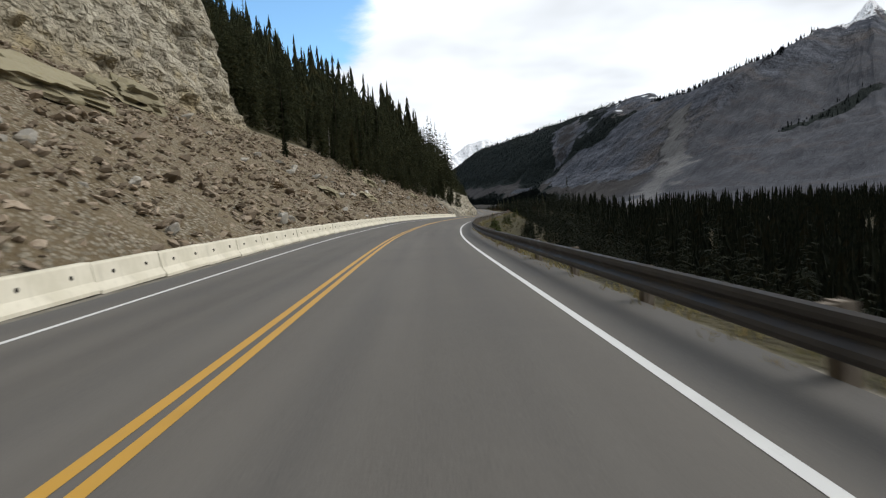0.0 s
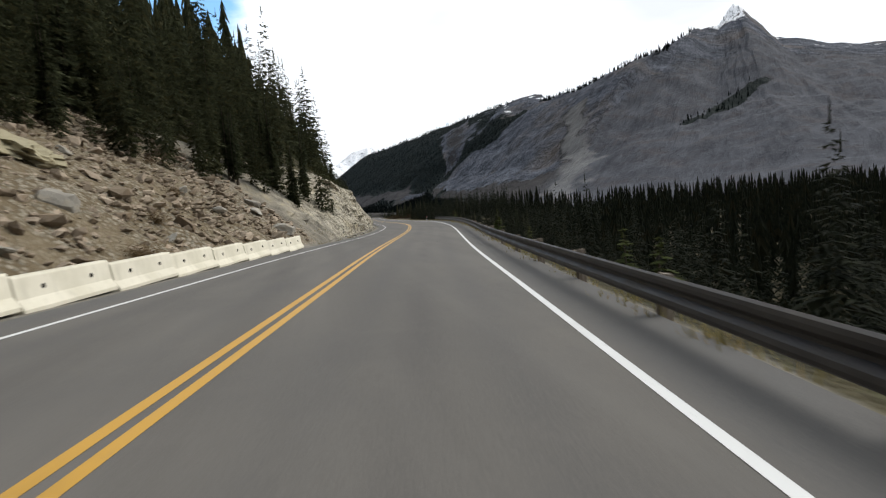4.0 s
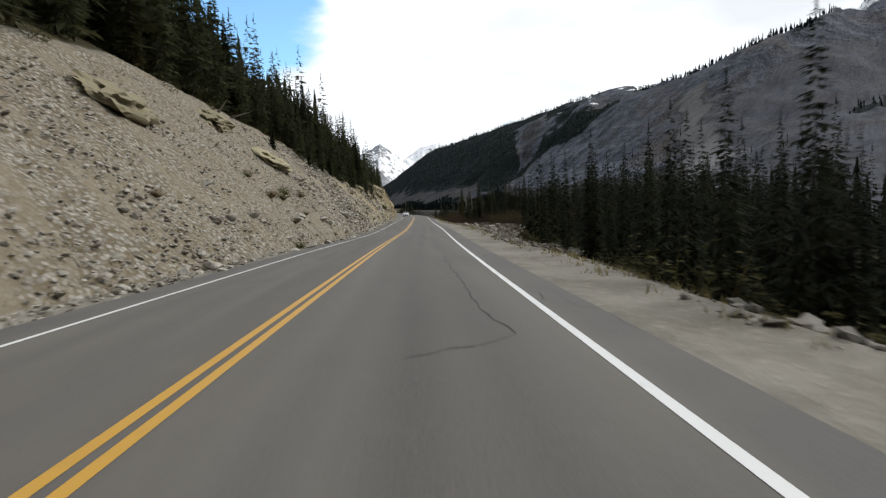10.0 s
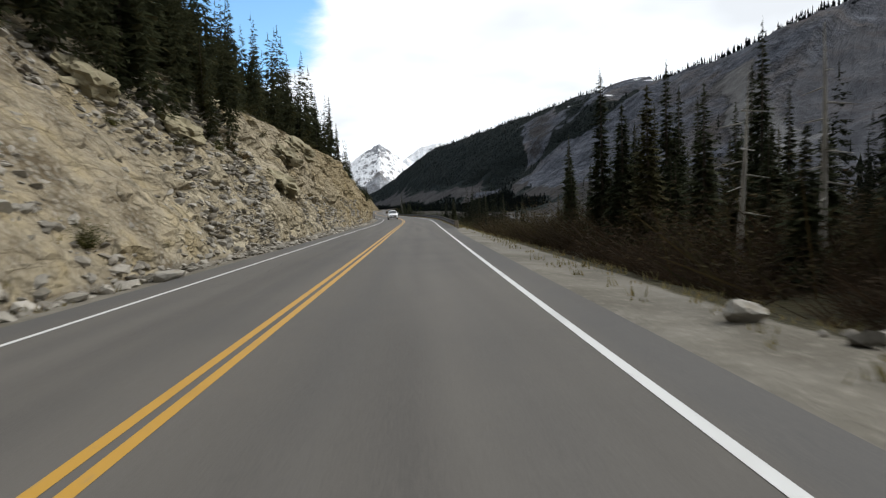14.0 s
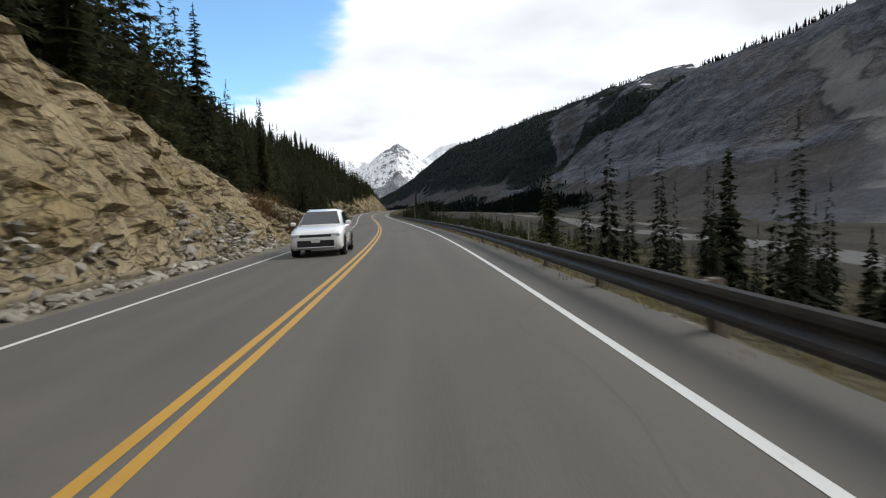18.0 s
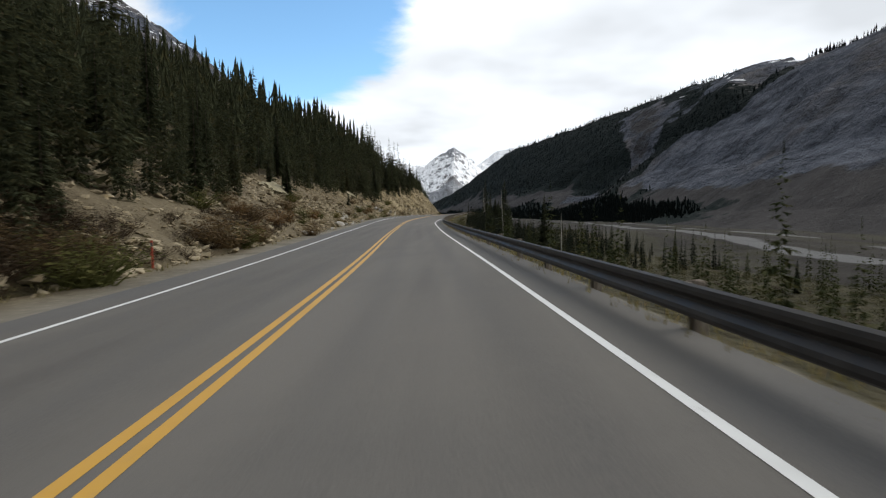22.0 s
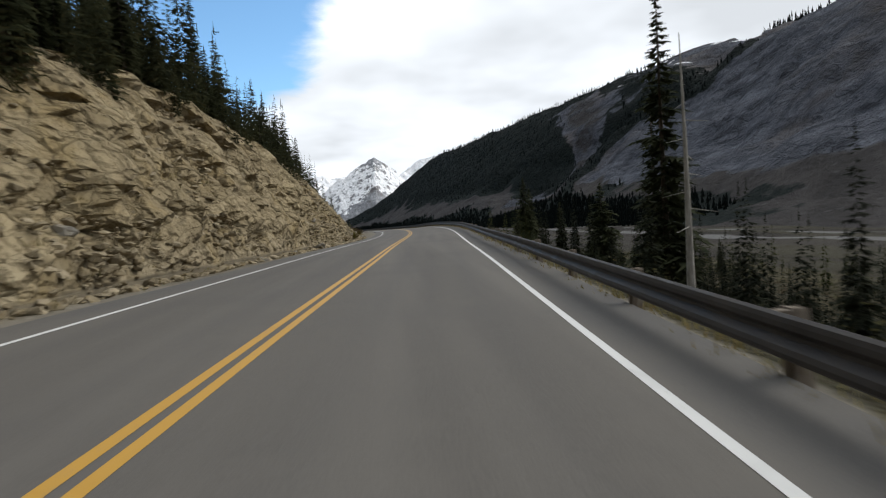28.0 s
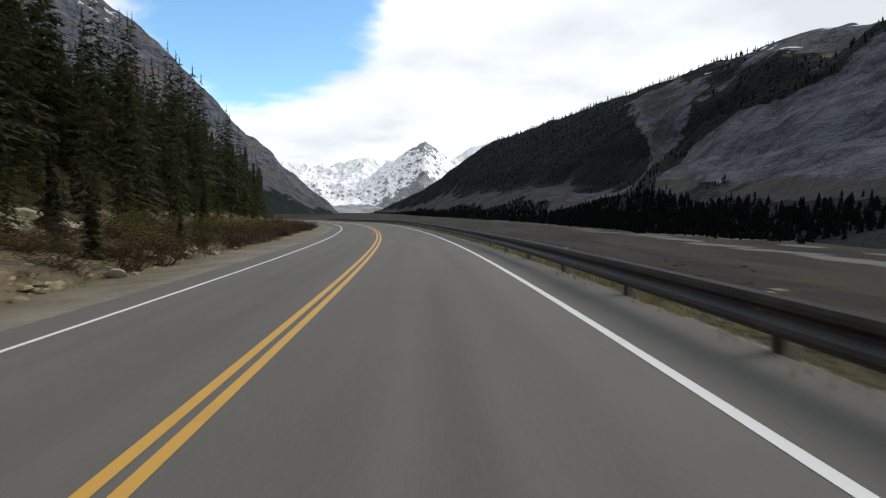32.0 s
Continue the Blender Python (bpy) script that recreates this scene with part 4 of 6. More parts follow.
def spruce_crown(rng, height, radius, whorls, start, bare=0.1, frond=frond, ring=8):
    V, F = [], []
    for i in range(whorls):
        t = i / (whorls - 1)
        z = height * (start + (1 - start) * t) - 0.02 * height
        r = radius * (1 - t) ** 0.75 * (0.75 + 0.45 * rng.random()) * (0.55 + 0.45 * min(1, t * 5 + 0.2)) + 0.12
        n = ring if t < 0.7 else ring - 2
        a0 = rng.random() * 6.28
        for k in range(n):
            if rng.random() < bare:
                continue
            a = a0 + 6.283 * k / n + rng.uniform(-0.3, 0.3)
            L = r * rng.uniform(0.5, 1.15)
            frond(V, F, (0, 0, z + rng.uniform(-0.6, 0.6) * height * (1 - start) / whorls), (math.cos(a), math.sin(a)), L, L * rng.uniform(0.25, 0.75) * (1 - 0.7 * t), rng.uniform(0.2, 0.34), rng)
    top = height * 1.02
    n = len(V)
    V += [(0.06, 0, height * 0.93), (-0.03, 0.05, height * 0.93), (-0.03, -0.05, height * 0.93), (0, 0, top)]
    F += [(n, n + 1, n + 3), (n + 1, n + 2, n + 3), (n + 2, n, n + 3)]
    return V, F


def trunk_mesh(height, r, material, name="trunk", lean=0.0, seed=0):
    V, F = [], []
    sides, rings = 7, 6
    for i in range(rings):
        t = i / (rings - 1)
        rr = r * (1 - 0.93 * t) * (1.25 if i == 0 else 1)
        bx, by = lean * t * t + 0.03 * math.sin(5 * t + seed), 0.03 * math.cos(4 * t + seed) - 0.03
        for k in range(sides):
            a = 6.283 * k / sides
            V.append((bx + rr * math.cos(a), by + rr * math.sin(a), t * height - 0.3 * (i == 0)))
    for i in range(rings - 1):
        for k in range(sides):
            F.append((i * sides + k, i * sides + (k + 1) % sides, (i + 1) * sides + (k + 1) % sides, (i + 1) * sides + k))
    return soup(name, V, F, material, True)


def spruce_kind(seed, height, radius, whorls, start, needles=NEEDLES, bare=0.1):
    rng = random.Random(seed)
    V, F = spruce_crown(rng, height, radius, whorls, start, bare)
    return soup("crown", V, F, needles), trunk_mesh(height * 0.97, 0.012 * height + 0.03, BARK, seed=seed)


SPRUCES = [spruce_kind(1, 13, 1.6, 42, 0.08), spruce_kind(2, 15, 1.45, 48, 0.12), spruce_kind(3, 11, 1.5, 36, 0.05), spruce_kind(4, 14, 1.3, 44, 0.2, bare=0.2), spruce_kind(5, 9, 1.4, 30, 0.03)]
YOUNG = [spruce_kind(11, 2.6, 0.8, 10, 0.04, SAPLING), spruce_kind(12, 1.7, 0.6, 8, 0.03, SAPLING)]
BUSHY = [spruce_kind(21, 7.0, 1.9, 46, 0.04, bare=0.12), spruce_kind(22, 7.6, 1.7, 50, 0.05, bare=0.15)]
SMALL = [spruce_kind(14, 5.0, 0.85, 40, 0.03), spruce_kind(15, 6.5, 0.85, 46, 0.04, bare=0.12)]


def plant(kinds, at, scale, turn, label, group, rng, category="tree"):
    crown, trunk = kinds[rng.randrange(len(kinds))]
    root = new("spruce_tree")
    root.matrix_basis = Matrix.Translation(at) @ Matrix.Rotation(turn, 4, "Z") @ Matrix.Diagonal((scale * rng.uniform(0.85, 1.15), scale * rng.uniform(0.85, 1.15), scale, 1))
    child("trunk", trunk, root)
    child("crown", crown, root)
    return tagged(root, label, category, group)


def far_tree(rng, height, radius, tiers=8, points=7):
    """A spruce seen from far off: ragged, uneven skirts of branches one over the other."""
    V, F = [], []
    lean = rng.uniform(-0.02, 0.02) * height
    for i in range(tiers):
        t = i / tiers
        z0 = height * (0.06 + 0.94 * t)
        z1 = z0 + height * 0.94 / tiers * 1.7
        r = radius * (1 - t) ** 0.8 * rng.uniform(0.6, 1.3)
        n = len(V)
        V.append((lean * t, 0, min(z1, height)))
        a0 = rng.random() * 6.28
        for k in range(2 * points):
            a = a0 + 3.1416 * k / points
            rr = r * (rng.uniform(0.65, 1.3) if k % 2 else rng.uniform(0.12, 0.35))
            V.append((lean * t + rr * math.cos(a), rr * math.sin(a), z0 - (0.07 * height * rng.uniform(0.1, 1.0) if k % 2 else -0.035 * height)))
        for k in range(2 * points):
            F.append((n, n + 1 + k, n + 1 + (k + 1) % (2 * points)))
    return np.array(V), np.array(F)


def forest(name, places, kinds, label, material=NEEDLES_SHADED):
    """A wood too dense to count, as one mesh. places: x, y, z, height scale, width scale, turn, kind."""
    VV, FF, n = [], [], 0
    for x, y, z, s, w, a, k in places:
        V, F = kinds[int(k)]
        c, d = math.cos(a), math.sin(a)
        VV.append(np.stack([x + w * (c * V[:, 0] - d * V[:, 1]), y + w * (d * V[:, 0] + c * V[:, 1]), z + s * V[:, 2]], 1))
        FF.append(F + n)
        n += len(V)
    me = bpy.data.meshes.new(name)
    me.from_pydata(np.concatenate(VV).tolist(), [], np.concatenate(FF).tolist())
    me.materials.append(material)
    return tagged(new(name, me), label, "forest", kind="stuff")


rng = random.Random(7)
MASS = [far_tree(random.Random(100 + i), 12, 1.8 - 0.12 * (i % 3), 11, 5) for i in range(5)]
TINY = [far_tree(random.Random(200 + i), 12, 1.7, 4, 4) for i in range(3)]


MID = [tuple(np.array(q) for q in spruce_crown(random.Random(150 + i), 12, 1.75 - 0.15 * (i % 3), 17 + i, 0.05 + 0.02 * i, 0.06, light_frond, 7)) for i in range(5)]
FINE = [tuple(np.array(q) for q in spruce_crown(random.Random(160 + i), 12, 1.7, 24, 0.03, 0.05, fine_frond, 8)) for i in range(5)]
SLIM = [tuple(np.array(q) for q in spruce_crown(random.Random(170 + i), 12, 1.7, 17, 0.02, 0.03, light_frond, 6)) for i in range(5)]


def hillside_woods():
    """Spruces on the uphill side: the front rows one by one, the wood behind as a mass."""
    far, mid, front, spots = [], [], [], []
    r = random.Random(21)
    for y in np.arange(-30, 900, 2.3):
        for d in np.concatenate([np.arange(0.6, 26, 2.3), np.arange(26, 135, 5.4)]):
            yy, dd = y + r.uniform(-1.5, 1.5), d + r.uniform(-1.1, 1.1)
            if dd < 0.4 or r.random() > 0.62:
                continue
            if (yy < 70 and dd < 9) or (150 < yy < 222 and dd < 3.2):
                continue
            if 716 < yy < 754 and dd < 5:
                continue
            if yy < 150 and dd < 2.5 and r.random() < 0.4:
                continue
            if (538 < yy < 584 and dd > 5 and r.random() < 0.55) or (440 < yy < 466 and dd < 1.5):
                continue
            spots.append((yy, dd))
    for y0, y1, n, lo, hi in ((84, 145, 130, -5.5, 0.5), (306, 352, 120, -3.0, 1.5), (616, 690, 150, -1.2, 2.5), (480, 535, 120, -3.8, 0.5), (535, 612, 60, -2.2, 0.4), (705, 760, 16, -3.0, 0.5)):
        spots += [(r.uniform(y0, y1), r.uniform(lo, hi)) for _ in range(n)]
    spots = np.array(spots)
    P = surface(spots[:, 0], cut(spots[:, 0], CUT_BROW) - spots[:, 1])
    for (yy, dd), p in zip(spots.tolist(), P.tolist()):
        s = r.uniform(0.55, 1.15) * (0.6 + 0.4 * max(-0.6, min(1, dd / 7))) * (1.25 if 60 < yy < 145 else 1.45 if 190 < yy < 300 else 1.2 if 300 <= yy < 345 else 0.86 if 470 < yy < 530 else 0.8 if 530 <= yy < 590 else 0.95 if 590 <= yy < 610 else (0.62 if dd < 12 else 0.85) if 610 <= yy < 690 else 1.3 if yy >= 690 else 1)
        s *= 1.32 if r.random() < 0.1 and yy < 690 else 1
        item = (p[0], p[1], p[2] - 0.15, s, s * r.uniform(0.8, 1.2), r.uniform(0, 6.28), r.randrange(5))
        (front if dd < 4.5 and r.random() < 0.2 and yy < 770 else mid if dd < (26 if yy > 690 else 15) and yy < 840 else far).append(item)
    return far, mid, front


far, mid, front = hillside_woods()
forest("hillside_forest", far, MASS, "dense dark green spruce forest on the hillside", NEEDLES_HILL)
front, more = front[:150], front[150:]
forest("brow_forest", mid + more, MID, "dark green spruces crowding the brow of the cut", NEEDLES_HILL)
for x, y, z, s, w, a, k in front:
    plant(SPRUCES, (x, y, z), s * 0.95, a, "tall dark green spruce at the edge of the hillside forest", "spruces along the brow", rng)


def valley_woods():
    near, mid, far, spots = [], [], [], []
    r = random.Random(33)
    for y in np.arange(-60, 402, 3.4):
        for u in np.concatenate([np.arange(9, 60, 3.2), np.arange(60, 300, 7.0)]):
            wide = 1.7 if u < 60 else 3.6
            yy, uu = y + r.uniform(-wide, wide), u + r.uniform(-wide, wide)
            if r.random() > 0.7:
                continue
            e = float(np.interp(yy, EDGE_Y, EDGE))
            if uu < e + 4.5 or (264 < yy < 338 and uu < 18 + 2.5 * math.sin(yy / 6)) or (338 <= yy < 385 and uu < 27):
                continue
            if yy > 374 and uu < 60 and r.random() < 0.3 + (yy - 374) / 40:
                continue
            if uu > 55 and yy > 350:
                continue
            spots.append((yy, uu))
    spots += [(r.uniform(268, 400), 20 + 34 * r.random() ** 1.3 + (9 if k % 2 else 0)) for k in range(200)]
    spots = np.array(spots)
    P = surface(spots[:, 0], spots[:, 1])
    tops = road_z(spots[:, 0]) + np.interp(spots[:, 0], (-60, 150, 200, 255, 268, 280, 335, 355, 402), (0.2, 0.2, 2.0, 2.2, 3.4, 7.5, 8.5, 7.5, 5))
    for (yy, uu), p, top in zip(spots.tolist(), P.tolist(), tops.tolist()):
        top += r.uniform(-2.5, 1.5) + (3 if r.random() < 0.06 else 0)
        s = min(r.uniform(0.7, 1.2), (top - p[2]) / 12)
        if s < 0.2:
            continue
        q = (p[0], p[1], p[2] - 0.2, s, max(s, 0.5) * r.uniform(0.8, 1.15), r.uniform(0, 6.28), r.randrange(5))
        (near if 190 < yy < 370 and uu < 30 and r.random() < 0.16 else mid if uu < (24 if yy < 190 else 50) else far).append(q)
    return near, mid, far


near_low, mid_low, far_low = valley_woods()


def beside(p):
    return 190 < p[1] < 400 and p[0] - float(road_x(p[1])) < 21


close_low, mid_low = [p for p in mid_low if beside(p)], [p for p in mid_low if not beside(p)]
near_low, more = near_low[:50], near_low[50:]
forest("valley_forest", far_low, MASS, "shade-darkened spruce forest on the valley floor")
forest("verge_forest", mid_low, MID, "shade-darkened spruces below the road")
forest("roadside_forest", close_low + more, FINE, "shade-darkened spruces close beside the road shoulder")
for x, y, z, s, w, a, k in near_low:
    plant(SPRUCES, (x, y, z), s * 0.8, a, "dark green spruce below the road shoulder", "spruces below the road", rng)


def mountain_woods():
    """Small trees on the mountain: along the crest, on the wooded flank and at its foot."""
    out = []
    r = random.Random(44)
    n, m = RG.shape[:2]
    for i in range(n):
        q = i / (n - 1) * 15
        if 2.0 < q < 3.9 or 4.9 < q < 8.8:
            for j in range(99, 113):
                if r.random() < 0.42:
                    p = RG[i, j] + np.array([r.uniform(-4, 4), r.uniform(-4, 4), -1.0])
                    out.append((*p, r.uniform(0.55, 1.2), r.uniform(0.75, 1.2), 0, r.randrange(3)))
        for j in range(0, 110):
            w = RZ[i, j, 2]
            if w > (0.8 if j < 22 else 0.45) and r.random() < (0.9 if j < 22 else 0.2) * (w if q > 2 else 0.6):
                a, b = r.random(), r.random()
                p = RG[i, j] * (1 - a) + RG[min(i + 1, n - 1), j] * a + (RG[i, min(j + 1, m - 1)] - RG[i, j]) * b
                out.append((p[0], p[1], p[2] - 1.5, r.uniform(0.3, 0.7), r.uniform(0.6, 1.0), 0, r.randrange(3)))
                if j < 22 and q < 7:
                    for _ in range(2):
                        out.append((p[0] + r.uniform(-9, 9), p[1] + r.uniform(-9, 9), p[2] - 2.0, r.uniform(0.28, 0.55), r.uniform(0.7, 1.1), 0, r.randrange(3)))
    return out


# Darker again: these needles carry the mountainside's shade in their colour.
NEEDLES_ALPINE_SHADED = make_foliage("shaded_alpine_needles", (0.006, 0.0095, 0.0095), (0.015, 0.0205, 0.0195), per="island")
forest("mountain_forest", mountain_woods(), TINY, "shade-darkened conifers on the mountain's crest and flank", NEEDLES_ALPINE_SHADED)


# ---------------------------------------------------------------- guardrails
def sweep(name, y0, y1, profile, material, step=1.27, closed=True):
    """A bar with the cross-section profile (u, up) along the road."""
    y = np.linspace(y0, y1, max(2, int(round((y1 - y0) / step)) + 1))
    prof = list(profile) + ([profile[0]] if closed else [])
    P = np.stack([on_road(y, u + 0 * y, h) for u, h in prof], 1)
    return grid_mesh(name, P, material)


def rail_profile(u):
    """The folded W of a steel beam, 5 mm thick, its face towards the road."""
    face = [(-0.045, 0.215), (-0.075, 0.24), (-0.083, 0.275), (-0.075, 0.32), (-0.012, 0.375), (-0.012, 0.41), (-0.075, 0.465), (-0.083, 0.51), (-0.078, 0.55), (-0.05, 0.572)]
    return [(u + a, h) for a, h in face] + [(u + a + 0.012, h - 0.003) for a, h in reversed(face)]


def post_mesh(seed):
    bm = bmesh.new()
    box(bm, (0.15, 0.19, 1.1), (0, 0, 0.0), 0.012)
    r = random.Random(seed)
    for v in bm.verts:
        if v.co.z > 0.4:
            v.co.z += r.uniform(-0.012, 0.03)
    me = bpy.data.meshes.new("post")
    bm.to_mesh(me)
    bm.free()
    me.materials.append(POSTWOOD)
    return me


POSTS = [post_mesh(i) for i in range(4)]
bm = bmesh.new()
box(bm, (0.14, 0.1, 0.3), (0, 0, 0), 0.008)
BLOCK = bpy.data.meshes.new("spacer_block")
bm.to_mesh(BLOCK)
bm.free()
BLOCK.materials.append(POSTWOOD)


def road_pose(y, u, up=0.0):
    p = on_road(np.array(float(y)), np.array(float(u)), up)
    turn = math.atan2(-(float(road_x(y + 1)) - float(road_x(y - 1))) / 2, 1)
    return Matrix.Translation(p) @ Matrix.Rotation(turn, 4, "Z") @ Matrix.Rotation(math.atan(float(bank(y))), 4, "Y")


def guardrail(y0, y1, u, label):
    root = new("guardrail")
    tagged(root, label, "guardrail", "roadside guardrails")
    length = 7.62
    n = int((y1 - y0) / length)
    for k in range(n):
        a = y0 + k * length
        child("beam", sweep("beam", a, a + length + 0.12, rail_profile(u - 0.004 * (k % 2)), GALVANISED), root)
        for j in (0, 1):
            yy = a + 0.5 + j * 3.81
            r = (k * 7 + j * 3) % 5
            post = child("post", POSTS[(k + j) % 4], root, road_pose(yy, u + 0.24, -0.02 * r) @ pose(0, 0, 0, r - 2, 1.5 * (r - 2), 0))
            child("spacer_block", BLOCK, post, pose(-0.14, 0, 0.4))
    return root


guardrail(-46, 190, 4.66, "weathered steel guardrail on wooden posts")
guardrail(362, 890, 4.66, "long weathered steel guardrail on dark wooden posts")


# ---------------------------------------------------------------- concrete barrier
def barrier_segment():
    """One precast piece: sloped foot, steep face, rounded top, blunt ends."""
    half = [(0.28, 0.0), (0.28, 0.07), (0.17, 0.24), (0.105, 0.6), (0.08, 0.64)]
    prof = [(-a, h) for a, h in half] + [(a, h) for a, h in reversed(half)]
    V, F = [], []
    ends = (-1.49, -1.47, 1.47, 1.49)
    for i, y in enumerate(ends):
        k = 0.985 if i in (0, 3) else 1.0
        V += [(a * k, y, h * (0.996 if i in (0, 3) else 1)) for a, h in prof]
    n = len(prof)
    for i in range(3):
        for j in range(n):
            F.append((i * n + j, i * n + (j + 1) % n, (i + 1) * n + (j + 1) % n, (i + 1) * n + j))
    F += [tuple(range(n)), tuple(range(4 * n - 1, 3 * n - 1, -1))]
    return soup("body", V, F, CONCRETE)


BARRIER = barrier_segment()
bm = bmesh.new()
bmesh.ops.create_cone(bm, cap_ends=True, segments=12, radius1=0.045, radius2=0.045, depth=0.05, matrix=Matrix.Rotation(radians(90), 4, "Y"))
LIFT = bpy.data.meshes.new("lifting_hole")
bm.to_mesh(LIFT)
bm.free()
LIFT.materials.append(HOLE)
for k in range(56):
    y = -43.5 + 3.0 * k
    seg = new("concrete_barrier")
    wob = 0.01 * math.sin(k * 2.3)
    seg.matrix_basis = road_pose(y, -4.98 + wob, -0.04) @ pose(0, 0, 0, 0, 0, 0.12 * math.sin(k * 1.7))
    child("body", BARRIER, seg)
    for s in (-0.75, 0.75):
        child("lifting_hole", LIFT, seg, pose(0.135, s, 0.4))
    tagged(seg, "pale weathered concrete road barrier segment", "barrier", "concrete barrier segments")


# ---------------------------------------------------------------- stones
def stone_kind(seed, flatness=0.6):
    r = random.Random(seed)
    bm = bmesh.new()
    bmesh.ops.create_icosphere(bm, subdivisions=1, radius=0.5)
    sx, sy, sz = r.uniform(0.8, 1.3), r.uniform(0.7, 1.0), flatness * r.uniform(0.7, 1.2)
    cuts = [(Vector((r.uniform(-1, 1), r.uniform(-1, 1), r.uniform(-1, 1))).normalized(), r.uniform(0.24, 0.38)) for _ in range(6)]
    for v in bm.verts:
        for n, lim in cuts:
            d = v.co.dot(n)
            if d > lim:
                v.co -= n * (d - lim)
        v.co = Vector((v.co.x * sx, v.co.y * sy, v.co.z * sz)) + Vector((r.uniform(-0.04, 0.04), r.uniform(-0.04, 0.04), r.uniform(-0.04, 0.04)))
    bmesh.ops.dissolve_limit(bm, angle_limit=radians(8), verts=bm.verts, edges=bm.edges)
    bmesh.ops.triangulate(bm, faces=bm.faces)
    me = bpy.data.meshes.new("boulder")
    bm.to_mesh(me)
    V = np.array([v.co[:] for v in bm.verts])
    F = np.array([[v.index for v in f.verts] for f in bm.faces])
    bm.free()
    me.materials.append(STONE)
    return me, V, F


KINDS = [stone_kind(300 + i, 0.32 + 0.1 * (i % 4)) for i in range(8)]


def tumble(r):
    return Euler((r.uniform(-0.5, 0.5), r.uniform(-0.5, 0.5), r.uniform(0, 6.28))).to_matrix()


def stone_field(name, places, label, material=STONES):
    """Loose stones as one mesh. places: x, y, z, size."""
    r = random.Random(len(places))
    VV, FF, n = [], [], 0
    turns = [np.array(tumble(r)) for _ in range(40)]
    for x, y, z, s in places:
        _, V, F = KINDS[r.randrange(8)]
        VV.append(s * V @ turns[r.randrange(40)].T + np.array((x, y, z)))
        FF.append(F + n)
        n += len(V)
    me = bpy.data.meshes.new(name)
    me.from_pydata(np.concatenate(VV).tolist(), [], np.concatenate(FF).tolist())
    me.materials.append(material)
    return tagged(new(name, me), label, "stones", kind="stuff")


def scatter(r, count, y0, y1, lo, hi, size, bias=1.0):
    """Stones between the foot (0) and the brow (1) of the cut."""
    rows = np.array([(r.uniform(y0, y1), lo + (hi - lo) * r.random() ** bias, size[0] + (size[1] - size[0]) * r.random() ** 2.2) for _ in range(count)])
    y, p, s = rows.T
    foot, brow = cut(y, CUT_FOOT), cut(y, CUT_BROW)
    P = surface(y, foot + (brow - foot) * p)
    return [(a, b, c + 0.12 * k, k) for (a, b, c), k in zip(P.tolist(), s.tolist())]


r = random.Random(55)
talus = scatter(r, 15000, -10, 130, 0.01, 1.0, (0.15, 0.66)) + scatter(r, 330, -5, 130, 0.05, 0.9, (0.6, 1.3))
stone_field("talus_stones", talus, "broken brown and pale talus stones on the slope")
scree = scatter(r, 2600, 212, 250, -0.05, 0.92, (0.1, 0.34), 1.3) + scatter(r, 4200, 248, 286, -0.05, 0.92, (0.08, 0.32), 1.25) + scatter(r, 8000, 284, 352, -0.05, 0.92, (0.16, 0.6), 1.25) + scatter(r, 900, 140, 250, -0.12, 0.08, (0.1, 0.45)) + scatter(r, 2400, 345, 440, -0.16, 0.14, (0.12, 0.6)) + scatter(r, 3000, 340, 440, -0.12, 0.24, (0.1, 0.42))
GREY_SCREE = make_stone("grey_scree_stone", (0.13, 0.118, 0.096), (0.37, 0.345, 0.295), (0.21, 0.18, 0.135), per="island")
stone_field("scree_stones", scree, "pale scree stones at the foot of the cut", GREY_SCREE)
late = scatter(r, 900, 686, 745, -0.05, 1.0, (0.12, 0.6)) + scatter(r, 4200, 535, 700, -0.05, 1.0, (0.11, 0.52)) + scatter(r, 1000, 438, 482, -0.05, 1.0, (0.15, 0.7)) + scatter(r, 2200, 505, 560, -0.05, 1.0, (0.14, 0.65)) + scatter(r, 2600, 612, 692, -0.14, 0.16, (0.1, 0.5)) + scatter(r, 900, 532, 745, -0.12, 0.85, (0.1, 0.55), 1.3)
BROWN_STONES = make_stone("ochre_bank_stone", (0.13, 0.105, 0.065), (0.31, 0.26, 0.175), (0.22, 0.165, 0.085), per="island")
stone_field("bank_stones", late, "brown stones on the roadside bank", BROWN_STONES)


def pebbles():
    rr = random.Random(66)
    rows = []
    for _ in range(7600):
        y = rr.uniform(225, 237) if rr.random() < 0.06 else rr.uniform(252, 324)
        e = float(np.interp(y, EDGE_Y, EDGE))
        rows.append((y, e + 0.3 + 9 * rr.random() ** 1.3 if y > 262 else rr.uniform(e - 0.4, e + 4), 0.08 + 0.36 * rr.random() ** 3))
    y, u, s = np.array(rows).T
    return [(a, b, c + 0.1 * k, k) for (a, b, c), k in zip(surface(y, u).tolist(), s.tolist())]


GREY_STONES = make_stone("grey_rubble_stone", (0.085, 0.077, 0.064), (0.225, 0.207, 0.178), (0.145, 0.122, 0.092), per="island")
stone_field("clearing_stones", pebbles(), "grey rubble stones in the roadside clearing", GREY_STONES)


